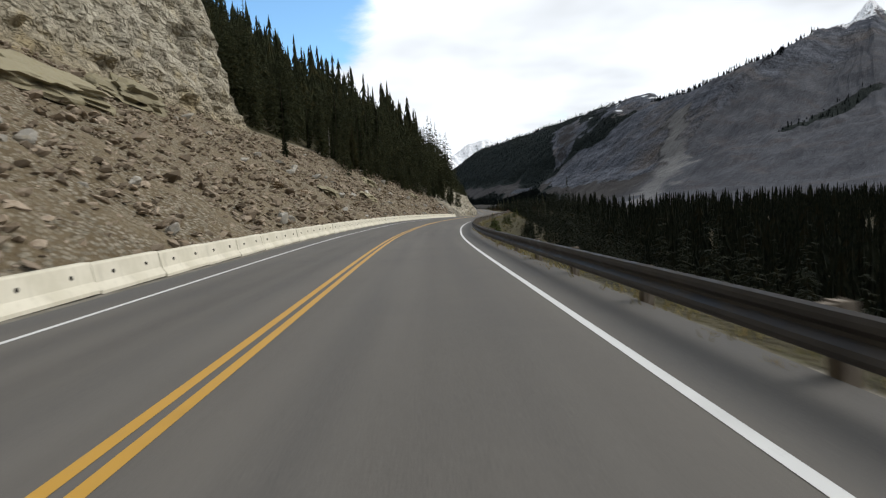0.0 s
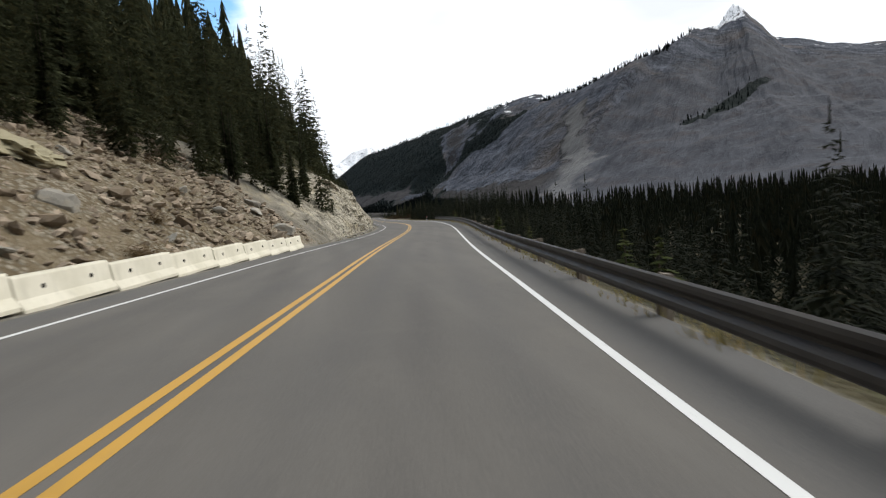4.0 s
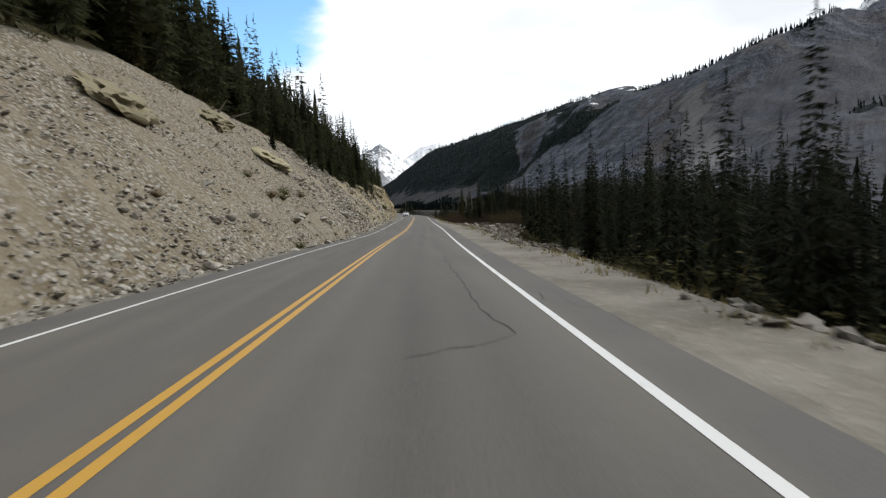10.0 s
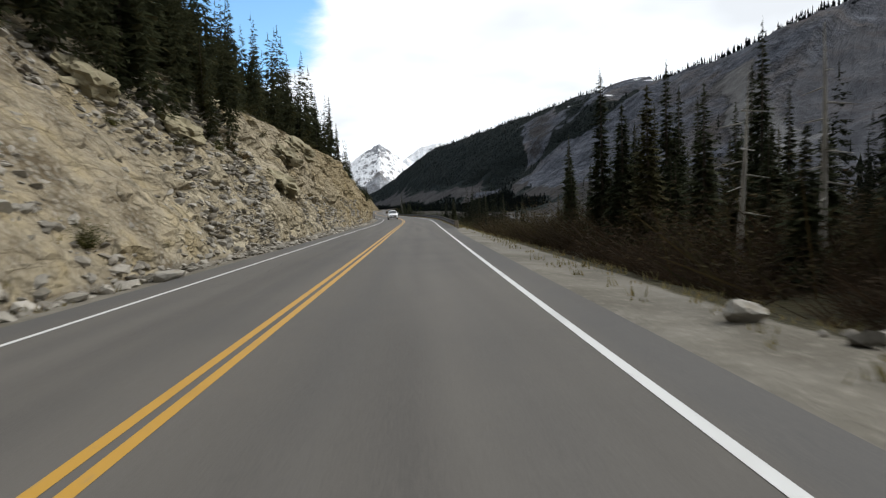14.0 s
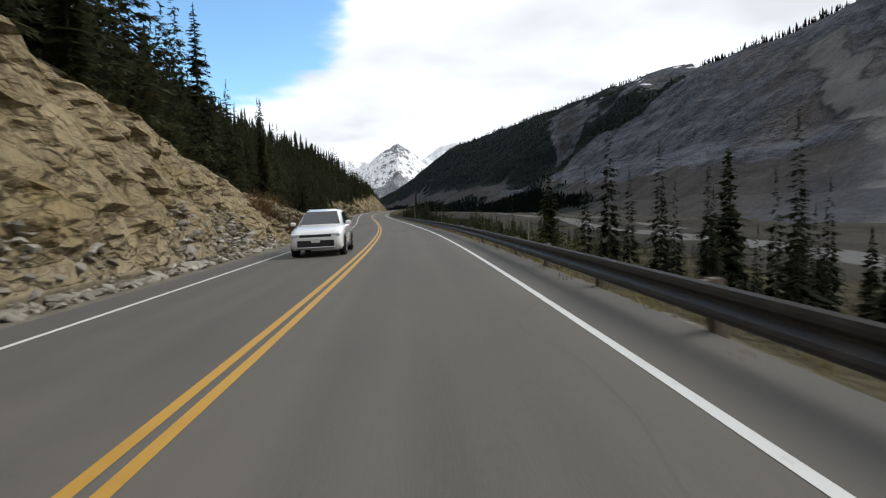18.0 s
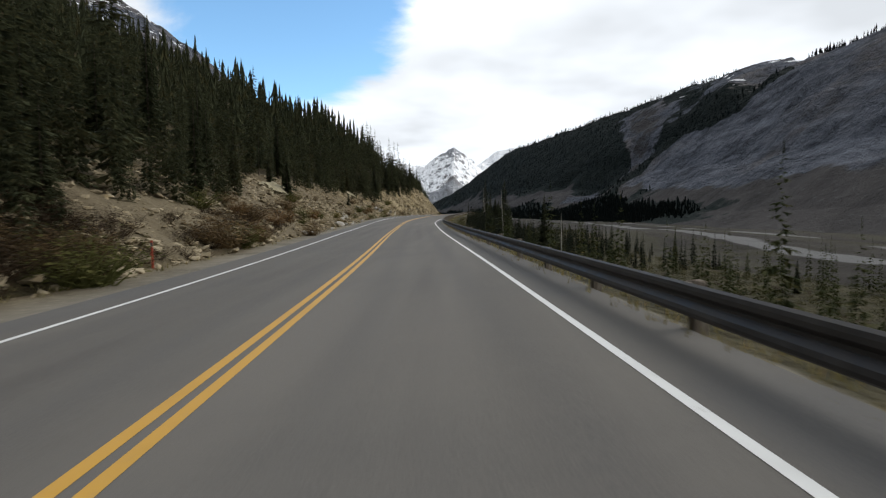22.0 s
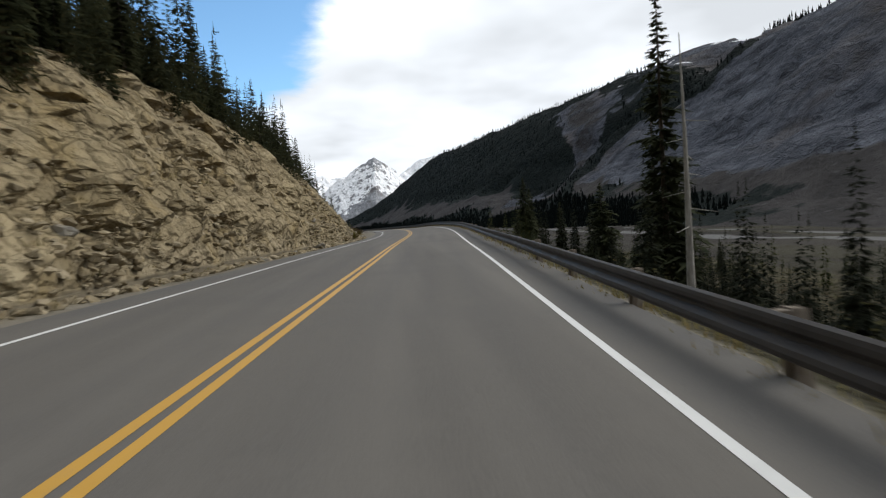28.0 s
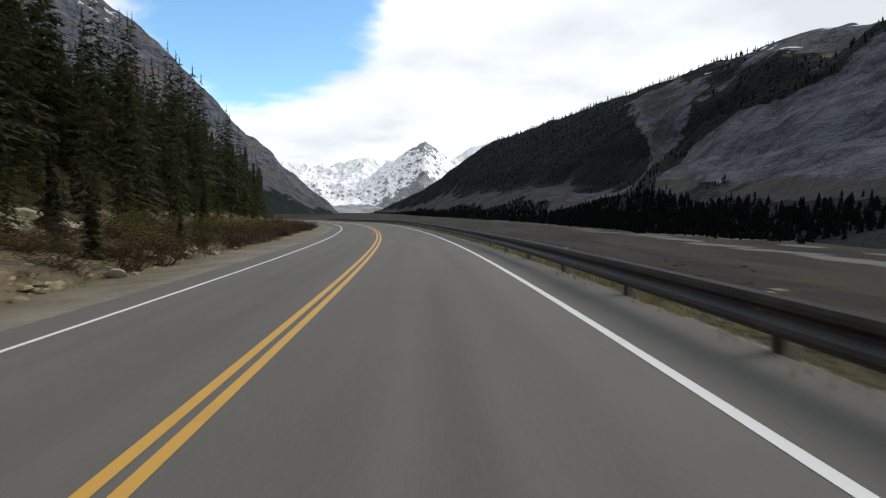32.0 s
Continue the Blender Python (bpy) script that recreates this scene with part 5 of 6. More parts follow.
def boulder_kind(seed, flatness):
    """A broken block: a ball cut by many planes, with chipped, uneven faces."""
    rr = random.Random(seed)
    bm = bmesh.new()
    bmesh.ops.create_icosphere(bm, subdivisions=3, radius=0.5)
    cuts = [(Vector((rr.gauss(0, 1), rr.gauss(0, 1), rr.gauss(0, 1))).normalized(), rr.uniform(0.22, 0.42)) for _ in range(13)]
    sx, sy, sz = rr.uniform(0.9, 1.35), rr.uniform(0.75, 1.05), flatness * rr.uniform(0.85, 1.25)
    for v in bm.verts:
        for n, lim in cuts:
            d = v.co.dot(n)
            if d > lim:
                v.co -= n * (d - lim)
        v.co += v.co.normalized() * (0.05 * noise.noise(v.co * 4 + Vector((seed, 0, 0))) + 0.025 * noise.noise(v.co * 11 + Vector((0, seed, 0))))
        v.co = Vector((v.co.x * sx, v.co.y * sy, v.co.z * sz))
    me = bpy.data.meshes.new("boulder")
    bm.to_mesh(me)
    bm.free()
    me.materials.append(STONE)
    return me


BOULDERS = [boulder_kind(340 + i, 0.55 + 0.1 * (i % 4)) for i in range(7)]


def boulder(at, s, label, group, r, flat=1.0):
    ob = new("boulder", BOULDERS[r.randrange(7)])
    ob.matrix_basis = Matrix.Translation(at) @ tumble(r).to_4x4() @ Matrix.Diagonal((s, s, s * flat, 1))
    return tagged(ob, label, "boulder", group)


r = random.Random(77)
for y0, y1, n, s0, s1, hi in ((-5, 128, 80, 0.55, 1.5, 0.85), (150, 245, 24, 0.3, 0.7, 0.03), (245, 350, 60, 0.35, 0.9, 0.35), (352, 440, 34, 0.35, 1.0, 0.06), (530, 620, 34, 0.35, 0.9, 0.5), (620, 740, 36, 0.35, 0.9, 0.4)):
    for x, y, z, s in scatter(r, n, y0, y1, 0.06 if y1 < 130 else -0.1, hi, (s0, s1), 1.5):
        boulder((x, y, z), s, "pale angular boulder lying on the stony slope", "boulders on the slope", r)
for y, u, s in ((302.7, 7.4, 1.0), (301.8, 8.9, 0.9), (306.5, 8.4, 1.0), (290, 7.6, 1.0), (287, 8.8, 1.2), (281.5, 8.4, 0.9), (284.5, 11.4, 1.3), (311, 9.5, 1.0), (318, 10, 0.8), (296, 10.5, 0.9), (324.5, 5.8, 0.85), (231, 8.2, 0.9), (233.5, 8.8, 1.1), (229, 8.4, 0.8)):
    q = surface(np.array(float(y)), np.array(float(u)))
    s *= 0.68
    boulder((float(q[0]), float(q[1]), float(q[2]) + 0.2 * s), s, "pale grey boulder among rubble beside the road", "boulders in the clearing", r, 1.3)
for y, u, s in ((293, -6.9, 1.3), (262, -5.7, 0.7), (266.5, -5.8, 0.5), (548, -5.5, 1.0), (557, -6.2, 0.8), (559, -6.4, 0.6), (400, -5.7, 0.6), (405, -5.6, 0.8)):
    q = surface(np.array(float(y)), np.array(float(u)))
    boulder((float(q[0]), float(q[1]), float(q[2]) + 0.25 * s), s, "large pale fallen rock at the foot of the slope", "fallen rocks by the road", r)


OUTCROP = make_stone("jointed_grey_bedrock", (0.17, 0.15, 0.1), (0.28, 0.25, 0.165), (0.22, 0.185, 0.1))


def outcrop(y, p, size, tall, seed, label):
    """Jointed bedrock standing out of the slope: one broken, faceted mass."""
    rr = random.Random(seed)
    bm = bmesh.new()
    bmesh.ops.create_icosphere(bm, subdivisions=4, radius=0.5)
    co = np.array([v.co[:] for v in bm.verts])
    turn = np.array(Euler((rr.uniform(-0.3, 0.3), 0.4, rr.uniform(-0.4, 0.4))).to_matrix())
    k = co @ turn * 4.2 + seed
    step = blocks(k[:, 0] + 0.5 * k[:, 2], k[:, 1] + 0.3 * k[:, 2], seed) * 0.55 + blocks(k[:, 2] * 1.3, k[:, 0] * 0.9 + k[:, 1] * 0.5, seed + 2) * 0.45
    co = co * (1 + 0.75 * step[:, None]) * np.array((size * 0.75, size * 1.5, max(tall * 1.7, 0.9)))
    for v, c in zip(bm.verts, co):
        v.co = c
    me = bpy.data.meshes.new("rock_outcrop")
    bm.to_mesh(me)
    bm.free()
    me.materials.append(OUTCROP)
    foot, brow = float(cut(y, CUT_FOOT)), float(cut(y, CUT_BROW))
    q = surface(np.array(float(y)), np.array(foot + (brow - foot) * p))
    ob = new("rock_outcrop", me)
    ob.matrix_basis = Matrix.Translation(q) @ Matrix.Rotation(radians(28), 4, "Y")
    return tagged(ob, label, "rock", "outcrops on the slope")


for i, (y, p, size, tall) in enumerate(((30, 0.72, 6.5, 1.0), (42, 0.85, 5.5, 1.2), (60, 0.3, 3.6, 0.5), (76, 0.28, 3.4, 0.6), (90, 0.55, 3.4, 0.8), (112, 0.45, 2.8, 0.5), (329, 0.85, 2.2, 0.6), (345, 0.55, 2.4, 0.6), (258, 0.72, 4.2, 0.9), (283, 0.6, 4.8, 0.7), (276, 0.8, 4.0, 0.8), (452, 0.7, 3.0, 0.8), (470, 0.6, 2.4, 0.6), (545, 0.7, 3.0, 0.5), (585, 0.8, 2.6, 0.5), (735, 0.8, 3.0, 0.5), (714, 0.95, 3.2, 0.6), (718, 1.0, 2.6, 0.7), (362, 0.6, 3.2, 0.9), (340, 0.7, 2.4, 0.8), (372, 0.8, 3.5, 0.9), (355, 0.3, 3.0, 0.7))):
    outcrop(y, p, size, tall, 400 + i, "pale jointed bedrock outcrop in the slope")


# ---------------------------------------------------------------- shrubs and grass
def shrub_kind(seed, height, spread, blades, leaf=1.0):
    rr = random.Random(seed)
    V, F = [], []
    for _ in range(blades):
        a, t = rr.uniform(0, 6.283), rr.random() ** 0.6
        bx, by = 0.3 * spread * rr.gauss(0, 0.5), 0.3 * spread * rr.gauss(0, 0.5)
        tip = (spread * t * math.cos(a), spread * t * math.sin(a), height * rr.uniform(0.35, 1.0) * (1 - 0.45 * t * t))
        n = len(V)
        w = leaf * (0.02 + 0.018 * height)
        V += [(bx, by, 0), (bx + w, by, 0.02), tip]
        F.append((n, n + 1, n + 2))
        for _ in range(7):
            k = rr.uniform(0.35, 1.0)
            c = (bx + (tip[0] - bx) * k + rr.uniform(-0.12, 0.12) * spread, by + (tip[1] - by) * k + rr.uniform(-0.12, 0.12) * spread, tip[2] * k + rr.uniform(-0.06, 0.06))
            s = leaf * (0.05 + 0.05 * height * rr.random())
            b = rr.uniform(0, 6.28)
            n = len(V)
            V += [(c[0] + s * math.cos(b), c[1] + s * math.sin(b), c[2]), (c[0] - s * math.sin(b), c[1] + s * math.cos(b), c[2] + s * 0.7), (c[0] - s * math.cos(b), c[1] - s * math.sin(b), c[2] + 0.3 * s)]
            F.append((n, n + 1, n + 2))
    return V, F


SHRUBS = {}
for key, material in (("brown", SHRUB_BROWN), ("olive", SHRUB_GREEN)):
    SHRUBS[key] = [soup("shrub", *shrub_kind(500 + i, 1.0, 0.75, 105, 0.42), material) for i in range(3)]


def shrub(y, u, s, key, r, group):
    q = surface(np.array(float(y)), np.array(float(u)))
    ob = new("shrub", SHRUBS[key][r.randrange(3)])
    ob.matrix_basis = Matrix.Translation((float(q[0]), float(q[1]), float(q[2]) - 0.05)) @ Matrix.Rotation(r.uniform(0, 6.28), 4, "Z") @ Matrix.Diagonal((s * r.uniform(0.9, 1.5), s * r.uniform(0.9, 1.5), s, 1))
    words = "brown leafless autumn shrub on the verge" if key == "brown" else "olive green low shrub on the verge"
    return tagged(ob, words, "shrub", group)


r = random.Random(88)
for _ in range(26):
    y = r.uniform(5, 125)
    foot, brow = float(cut(y, CUT_FOOT)), float(cut(y, CUT_BROW))
    shrub(y, foot + (brow - foot) * r.uniform(0.02, 0.6), r.uniform(0.4, 0.9), "brown", r, "shrubs on the slope")
for _ in range(34):
    y = r.uniform(250, 360)
    foot, brow = float(cut(y, CUT_FOOT)), float(cut(y, CUT_BROW))
    shrub(y, foot + (brow - foot) * r.uniform(-0.02, 0.55), r.uniform(0.4, 1.0), "olive" if r.random() < 0.5 else "brown", r, "shrubs on the slope")
for _ in range(230):
    y = r.uniform(436, 765)
    foot, brow = float(cut(y, CUT_FOOT)), float(cut(y, CUT_BROW))
    if 688 < y < 728 or (622 < y < 688 and r.random() < 0.85) or (512 < y <= 622 and r.random() < 0.45) or (y < 480 and r.random() < 0.5):
        continue
    p = r.uniform(-0.12, 0.5) if y < 610 or y > 705 else r.uniform(-0.1, 0.05)
    shrub(y, foot + (brow - foot) * p, r.uniform(0.6, 1.7) * (1.25 if y > 735 or y < 520 else 0.85), "brown" if r.random() < 0.62 else "olive", r, "shrubs along the uphill verge")


def brush(name, places, key_material, label, blades=11, leaf=1.0):
    """A thicket of small bushes as one mesh."""
    kinds = [tuple(np.array(a) for a in shrub_kind(600 + i, 1.0, 0.8, blades, leaf)) for i in range(4)]
    rr = random.Random(9)
    VV, FF, n = [], [], 0
    for x, y, z, s in places:
        V, F = kinds[rr.randrange(4)]
        a = rr.uniform(0, 6.28)
        c, d = math.cos(a), math.sin(a)
        VV.append(np.stack([x + s * 1.3 * (c * V[:, 0] - d * V[:, 1]), y + s * 1.3 * (d * V[:, 0] + c * V[:, 1]), z + s * V[:, 2]], 1))
        FF.append(F + n)
        n += len(V)
    me = bpy.data.meshes.new(name)
    me.from_pydata(np.concatenate(VV).tolist(), [], np.concatenate(FF).tolist())
    me.materials.append(key_material)
    return tagged(new(name, me), label, "brush", kind="stuff")


def brush_places(count, y0, y1, u0, u1, s0, s1, seed, bias=1.0):
    rr = random.Random(seed)
    rows = []
    for _ in range(count):
        y, u = rr.uniform(y0, y1), u0 + (u1 - u0) * rr.random() ** bias
        if 0 < u < 14:
            u = max(u, float(np.interp(y, EDGE_Y, EDGE)) + 0.7 + 0.3 * rr.random())
        rows.append((y, u, rr.uniform(s0, s1)))
    y, u, s = np.array(rows).T
    return [(a, b, c - 0.05, k) for (a, b, c), k in zip(surface(y, u).tolist(), s.tolist())]


BRUSH_BROWN = make_foliage("brown_thicket", (0.03, 0.022, 0.015), (0.072, 0.052, 0.033), per="island")
BRUSH_WILLOW = make_foliage("yellow_olive_willow", (0.028, 0.026, 0.014), (0.085, 0.068, 0.032), per="island")
BRUSH_OLIVE = make_foliage("olive_thicket", (0.032, 0.034, 0.016), (0.085, 0.08, 0.034), per="island")
brush("brown_thicket", brush_places(420, 330, 384, 8, 30, 1.4, 3.2, 1) + brush_places(260, 262, 345, 12.5, 24, 1.2, 2.8, 2) + brush_places(230, 321, 366, 7.2, 12, 0.7, 1.9, 21), BRUSH_BROWN, "brown leafless thicket beside the clearing", 40, 0.2)
brush("brown_brush", brush_places(230, 262, 340, 7.4, 14, 0.3, 0.8, 16, 0.8) + brush_places(900, 365, 800, 6.4, 36, 0.5, 1.2, 3), BRUSH_BROWN, "brown leafless thicket below the road", 12, 0.6)


def understory():
    rr = random.Random(17)
    rows = []
    for _ in range(2200):
        y = rr.uniform(130, 830)
        d = rr.uniform(-1.2, 12) if y > 250 else rr.uniform(0, 5)
        if y < 440 and rr.random() < 0.5:
            continue
        rows.append((y, d, rr.uniform(0.4, 1.3)))
    y, d, s = np.array(rows).T
    return [(a, b, c - 0.05, k) for (a, b, c), k in zip(surface(y, cut(y, CUT_BROW) - d).tolist(), s.tolist())]


brush("hillside_brush", understory(), BRUSH_OLIVE, "olive green undergrowth below the hillside spruces", 13, 0.6)
brush("bank_thicket", brush_places(4600, 366, 830, 6.2, 42, 0.5, 1.3, 14, 1.2), BRUSH_OLIVE, "low olive and brown brush covering the river bank", 10, 0.6)
brush("olive_brush", brush_places(500, 365, 820, 6.4, 44, 0.5, 1.3, 4) + brush_places(200, 195, 262, 7.4, 18, 0.6, 1.5, 5) + brush_places(420, 0, 200, 6.2, 11, 0.3, 0.8, 6), BRUSH_OLIVE, "olive green brush on the valley slope", 12, 0.6)
brush("willow_thicket", brush_places(420, 262, 342, 13, 22, 1.2, 3.0, 7) + brush_places(520, 328, 384, 8.2, 26, 1.4, 3.4, 8), BRUSH_WILLOW, "yellow-green and brown willow thicket beside the clearing", 40, 0.2)
brush("bank_brush", brush_places(230, 446, 478, -8.6, -6.2, 0.4, 0.9, 10) + brush_places(300, 478, 512, -9.5, -6.3, 0.5, 1.3, 13) + brush_places(110, 512, 534, -8.5, -6.0, 0.4, 0.9, 15) + brush_places(50, 520, 615, -9.5, -6, 0.3, 0.7, 11) + brush_places(260, 726, 795, -11.5, -6.6, 0.5, 1.5, 12), BRUSH_BROWN, "dense brown leafless brush along the uphill verge", 30, 0.4)


def grass_tufts():
    rr = random.Random(99)
    V, F, rows = [], [], []
    for _ in range(6500):
        y = rr.uniform(-5, 760)
        if rr.random() < 0.55:
            u = float(np.interp(y, EDGE_Y, EDGE)) + rr.uniform(-0.6, 2.0)
        else:
            u = float(cut(y, CUT_FOOT)) + rr.uniform(-1.6, 0.5)
            if y < 128:
                continue
        rows.append((y, u))
    for _ in range(3800):
        y = rr.uniform(-5, 188) if rr.random() < 0.3 else rr.uniform(364, 780)
        rows.append((y, rr.uniform(4.6, 5.6)))
    y, u = np.array(rows).T
    for q in surface(y, u).tolist():
        s = rr.uniform(0.06, 0.22)
        for _ in range(6):
            a = rr.uniform(0, 6.28)
            ox, oy = rr.gauss(0, 0.09), rr.gauss(0, 0.09)
            n = len(V)
            V += [(q[0] + ox, q[1] + oy, q[2]), (q[0] + ox + 0.03 * math.cos(a), q[1] + oy + 0.03 * math.sin(a), q[2]), (q[0] + ox - 0.5 * s * math.sin(a), q[1] + oy + 0.5 * s * math.cos(a), q[2] + s)]
            F.append((n, n + 1, n + 2))
    return tagged(new("grass", soup("grass", V, F, GRASS)), "tufts of dry yellow grass on the verges", "grass", kind="stuff")


grass_tufts()


# ---------------------------------------------------------------- single trees on the slopes and by the rails
def single(y, u, kinds, s, label, group):
    q = surface(np.array(float(y)), np.array(float(u)))
    return plant(kinds, (float(q[0]), float(q[1]), float(q[2]) - 0.1), s, rng.uniform(0, 6.28), label, group, rng)


for y, u, s in ((66, 6.9, 1.1), (73, 6.6, 1.2), (77, 7.2, 0.9), (84, 6.5, 0.8), (104, 6.8, 0.95), (108, 7.4, 1.2), (118, 6.5, 0.7), (134, 6.8, 0.8), (168, 6.8, 0.8), (176, 7.0, 0.9)):
    single(y, u, YOUNG, s, "bright green young spruce behind the guardrail", "young spruces by the rail")
for y, u, s in ((66, -16.5, 0.62), (224.5, -8.6, 0.75), (243, -14.5, 0.4), (292, -14, 0.5), (96, -18, 0.4), (142, -12.5, 0.5)):
    single(y, u, SMALL, s, "small dark spruce growing on the rocky slope", "spruces on the slope")
for y, u, s in ((545, -9.5, 0.55), (548, -10.5, 0.5), (571, -7.8, 0.35), (735, -12, 0.62), (731, -8.6, 0.42), (737.5, -8.2, 0.36), (742, -8.8, 0.3), (744, -13, 0.7), (752, -11.5, 0.5), (724, -12, 0.45), (640, -8.5, 0.8)):
    single(y, u, SMALL, s, "small spruce on the brown roadside bank", "spruces on the slope")
r = random.Random(123)
for _ in range(62):
    y = r.uniform(368, 800)
    u = 9 + 26 * r.random() ** 1.2
    s = r.uniform(0.35, 0.8) * (1 if u > 11 else 0.6)
    if y > 690 or 403 < y < 462:
        s *= 0.45
    single(y, u, SMALL, s, "slender dark spruce on the river bank", "spruces on the river bank")
for y, u, s in ((430, 15.2, 1.7), (450, 13, 1.55), (490.5, 15.0, 0.85), (497, 15.5, 0.8), (503, 17, 0.75), (697, 15.5, 0.9), (557.5, 11.2, 1.15), (558.5, 11.9, 1.0), (668, 11.5, 1.0)):
    single(y, u, SMALL, s, "tall thin spruce beside the guardrail", "spruces on the river bank")


for y, u, s in ((646, 10.6, 1.1), (650, 11.8, 0.7)):
    single(y, u, SPRUCES, s, "tall ragged spruce beside the guardrail", "spruces on the river bank")
for y, u, s in ((688, 12.6, 1.1), (690.5, 13.8, 1.05), (664, 13.4, 1.0)):
    single(y, u, BUSHY, s, "broad dark green spruce beside the guardrail", "spruces on the river bank")


r = random.Random(141)
for k in range(60):
    y, u = r.uniform(327, 362), 11.6 + 13 * r.random() ** 1.2
    single(y, u, SPRUCES, r.uniform(0.4, 0.64), "dark green spruce standing close beside the road", "spruces beside the clearing")
for k in range(16):
    single(r.uniform(332, 352), r.uniform(9.6, 13.5), SPRUCES, r.uniform(0.34, 0.56), "dark green spruce standing close beside the road", "spruces beside the clearing")
for k in range(16):
    single(r.uniform(376, 402), 11.5 + 11 * r.random(), SPRUCES, r.uniform(0.42, 0.68), "dark green spruce standing close beside the road", "spruces beside the clearing")
for y, u, s in ((418, 13, 0.8), (421, 14.5, 0.9), (424, 16.5, 0.85), (414, 12.5, 0.6)):
    single(y, u, SMALL, s, "slender dark spruce on the river bank", "spruces on the river bank")
for y, u in ((326.5, 10.6), (329, 9.6), (331, 11.4), (332.5, 10.2), (334, 12), (336, 9.2), (338, 11), (340, 9.8), (343, 11.6), (346, 9.4), (351, 10.4)):
    single(y, u, SMALL, r.uniform(0.6, 0.95), "slim dark spruce at the edge of the clearing", "spruces beside the clearing")


def bank_mass(near):
    rr = random.Random(131)
    rows = []
    for _ in range(980):
        y, u = rr.uniform(366, 830), 8 + 36 * rr.random() ** 1.1
        rows.append((y, u, rr.uniform(0.15, 0.48) * (0.4 if y > 690 else 1)))
    for _ in range(240):
        rows.append((rr.uniform(230, 268), rr.uniform(8, 20), rr.uniform(0.16, 0.45)))
    for _ in range(170):
        y = rr.uniform(702, 800)
        rows.append((y, float(cut(y, CUT_BROW)) - rr.uniform(-3, 9), rr.uniform(0.14, 0.42)))
    for _ in range(150):
        rows.append((rr.uniform(386, 428), 9 + 18 * rr.random() ** 1.2, rr.uniform(0.2, 0.6)))
    for _ in range(170):
        rows.append((rr.uniform(568, 612), 8.5 + 20 * rr.random(), rr.uniform(0.2, 0.46)))
    for _ in range(190):
        rows.append((rr.uniform(613, 668), 8.5 + 16 * rr.random(), rr.uniform(0.16, 0.4)))
    for _ in range(260):
        rows.append((rr.uniform(262, 372), rr.uniform(14, 26), rr.uniform(0.2, 0.55)))
    y, u, s = np.array([q for q in rows if (225 < q[0] < 430 or 567 < q[0] < 668) == near]).T
    return [(a, b, c - 0.1, k, max(0.2, k * 0.85), rr.uniform(0, 6.28), rr.randrange(5)) for (a, b, c), k in zip(surface(y, u).tolist(), s.tolist())]


YOUNG_MASS = make_foliage("young_conifer_mass", (0.025, 0.032, 0.014), (0.07, 0.078, 0.03), per="island")
forest("roadside_conifers", bank_mass(True), FINE, "young shade-darkened conifers close to the road", NEEDLES_SHADED)
forest("young_conifers", bank_mass(False), SLIM, "young olive green conifers beside the road", YOUNG_MASS)


def snag(y, u, h, lean=0.0):
    q = surface(np.array(float(y)), np.array(float(u)))
    root = new("dead_tree")
    root.matrix_basis = Matrix.Translation((float(q[0]), float(q[1]), float(q[2]) - 0.1)) @ Matrix.Rotation(rng.uniform(0, 6.28), 4, "Z")
    child("trunk", trunk_mesh(h, 0.05 + 0.011 * h, DEADWOOD, "trunk", lean, int(y)), root)
    bm = bmesh.new()
    for k in range(9):
        z, a = h * (0.35 + 0.06 * k), 2.4 * k
        L = 0.5 + 0.05 * h * (1 - k / 10)
        m = Matrix.Translation((0, 0, z)) @ Matrix.Rotation(a, 4, "Z") @ Matrix.Rotation(radians(100), 4, "Y") @ Matrix.Translation((0, 0, L / 2))
        bmesh.ops.create_cone(bm, cap_ends=False, segments=5, radius1=0.022, radius2=0.006, depth=L, matrix=m)
    part("bare_branches", bm, DEADWOOD, root)
    return tagged(root, "grey bare dead tree trunk among the spruces", "tree", "dead trees")


for y, u, h in ((331.5, 9.7, 5.0), (330, 10.7, 5.6), (313, 34, 7), (420, 16, 6), (472, 17, 5), (643.5, 10.4, 9.5), (556.8, 10.9, 6.5), (560, 18, 6), (575, 14, 5), (92, -20, 5)):
    snag(y, u, h, 0.2)


def log(y, u, length, turn, r0):
    q = surface(np.array(float(y)), np.array(float(u)))
    me = trunk_mesh(length, r0, DEADWOOD, "fallen_log", 0.15, int(y))
    ob = new("fallen_log", me)
    ob.matrix_basis = Matrix.Translation((float(q[0]), float(q[1]), float(q[2]) + r0 * 0.8)) @ Matrix.Rotation(radians(turn), 4, "Z") @ Matrix.Rotation(radians(90), 4, "X")
    return tagged(ob, "bleached fallen log lying on the ground", "log", "fallen logs")


for y, u, length, turn, r0 in ((231, 7.6, 3.2, 85, 0.1), (283, -16.5, 6.5, 20, 0.13), (289, -17.2, 5, 35, 0.1), (300, 18, 4, 60, 0.12)):
    log(y, u, length, turn, r0)


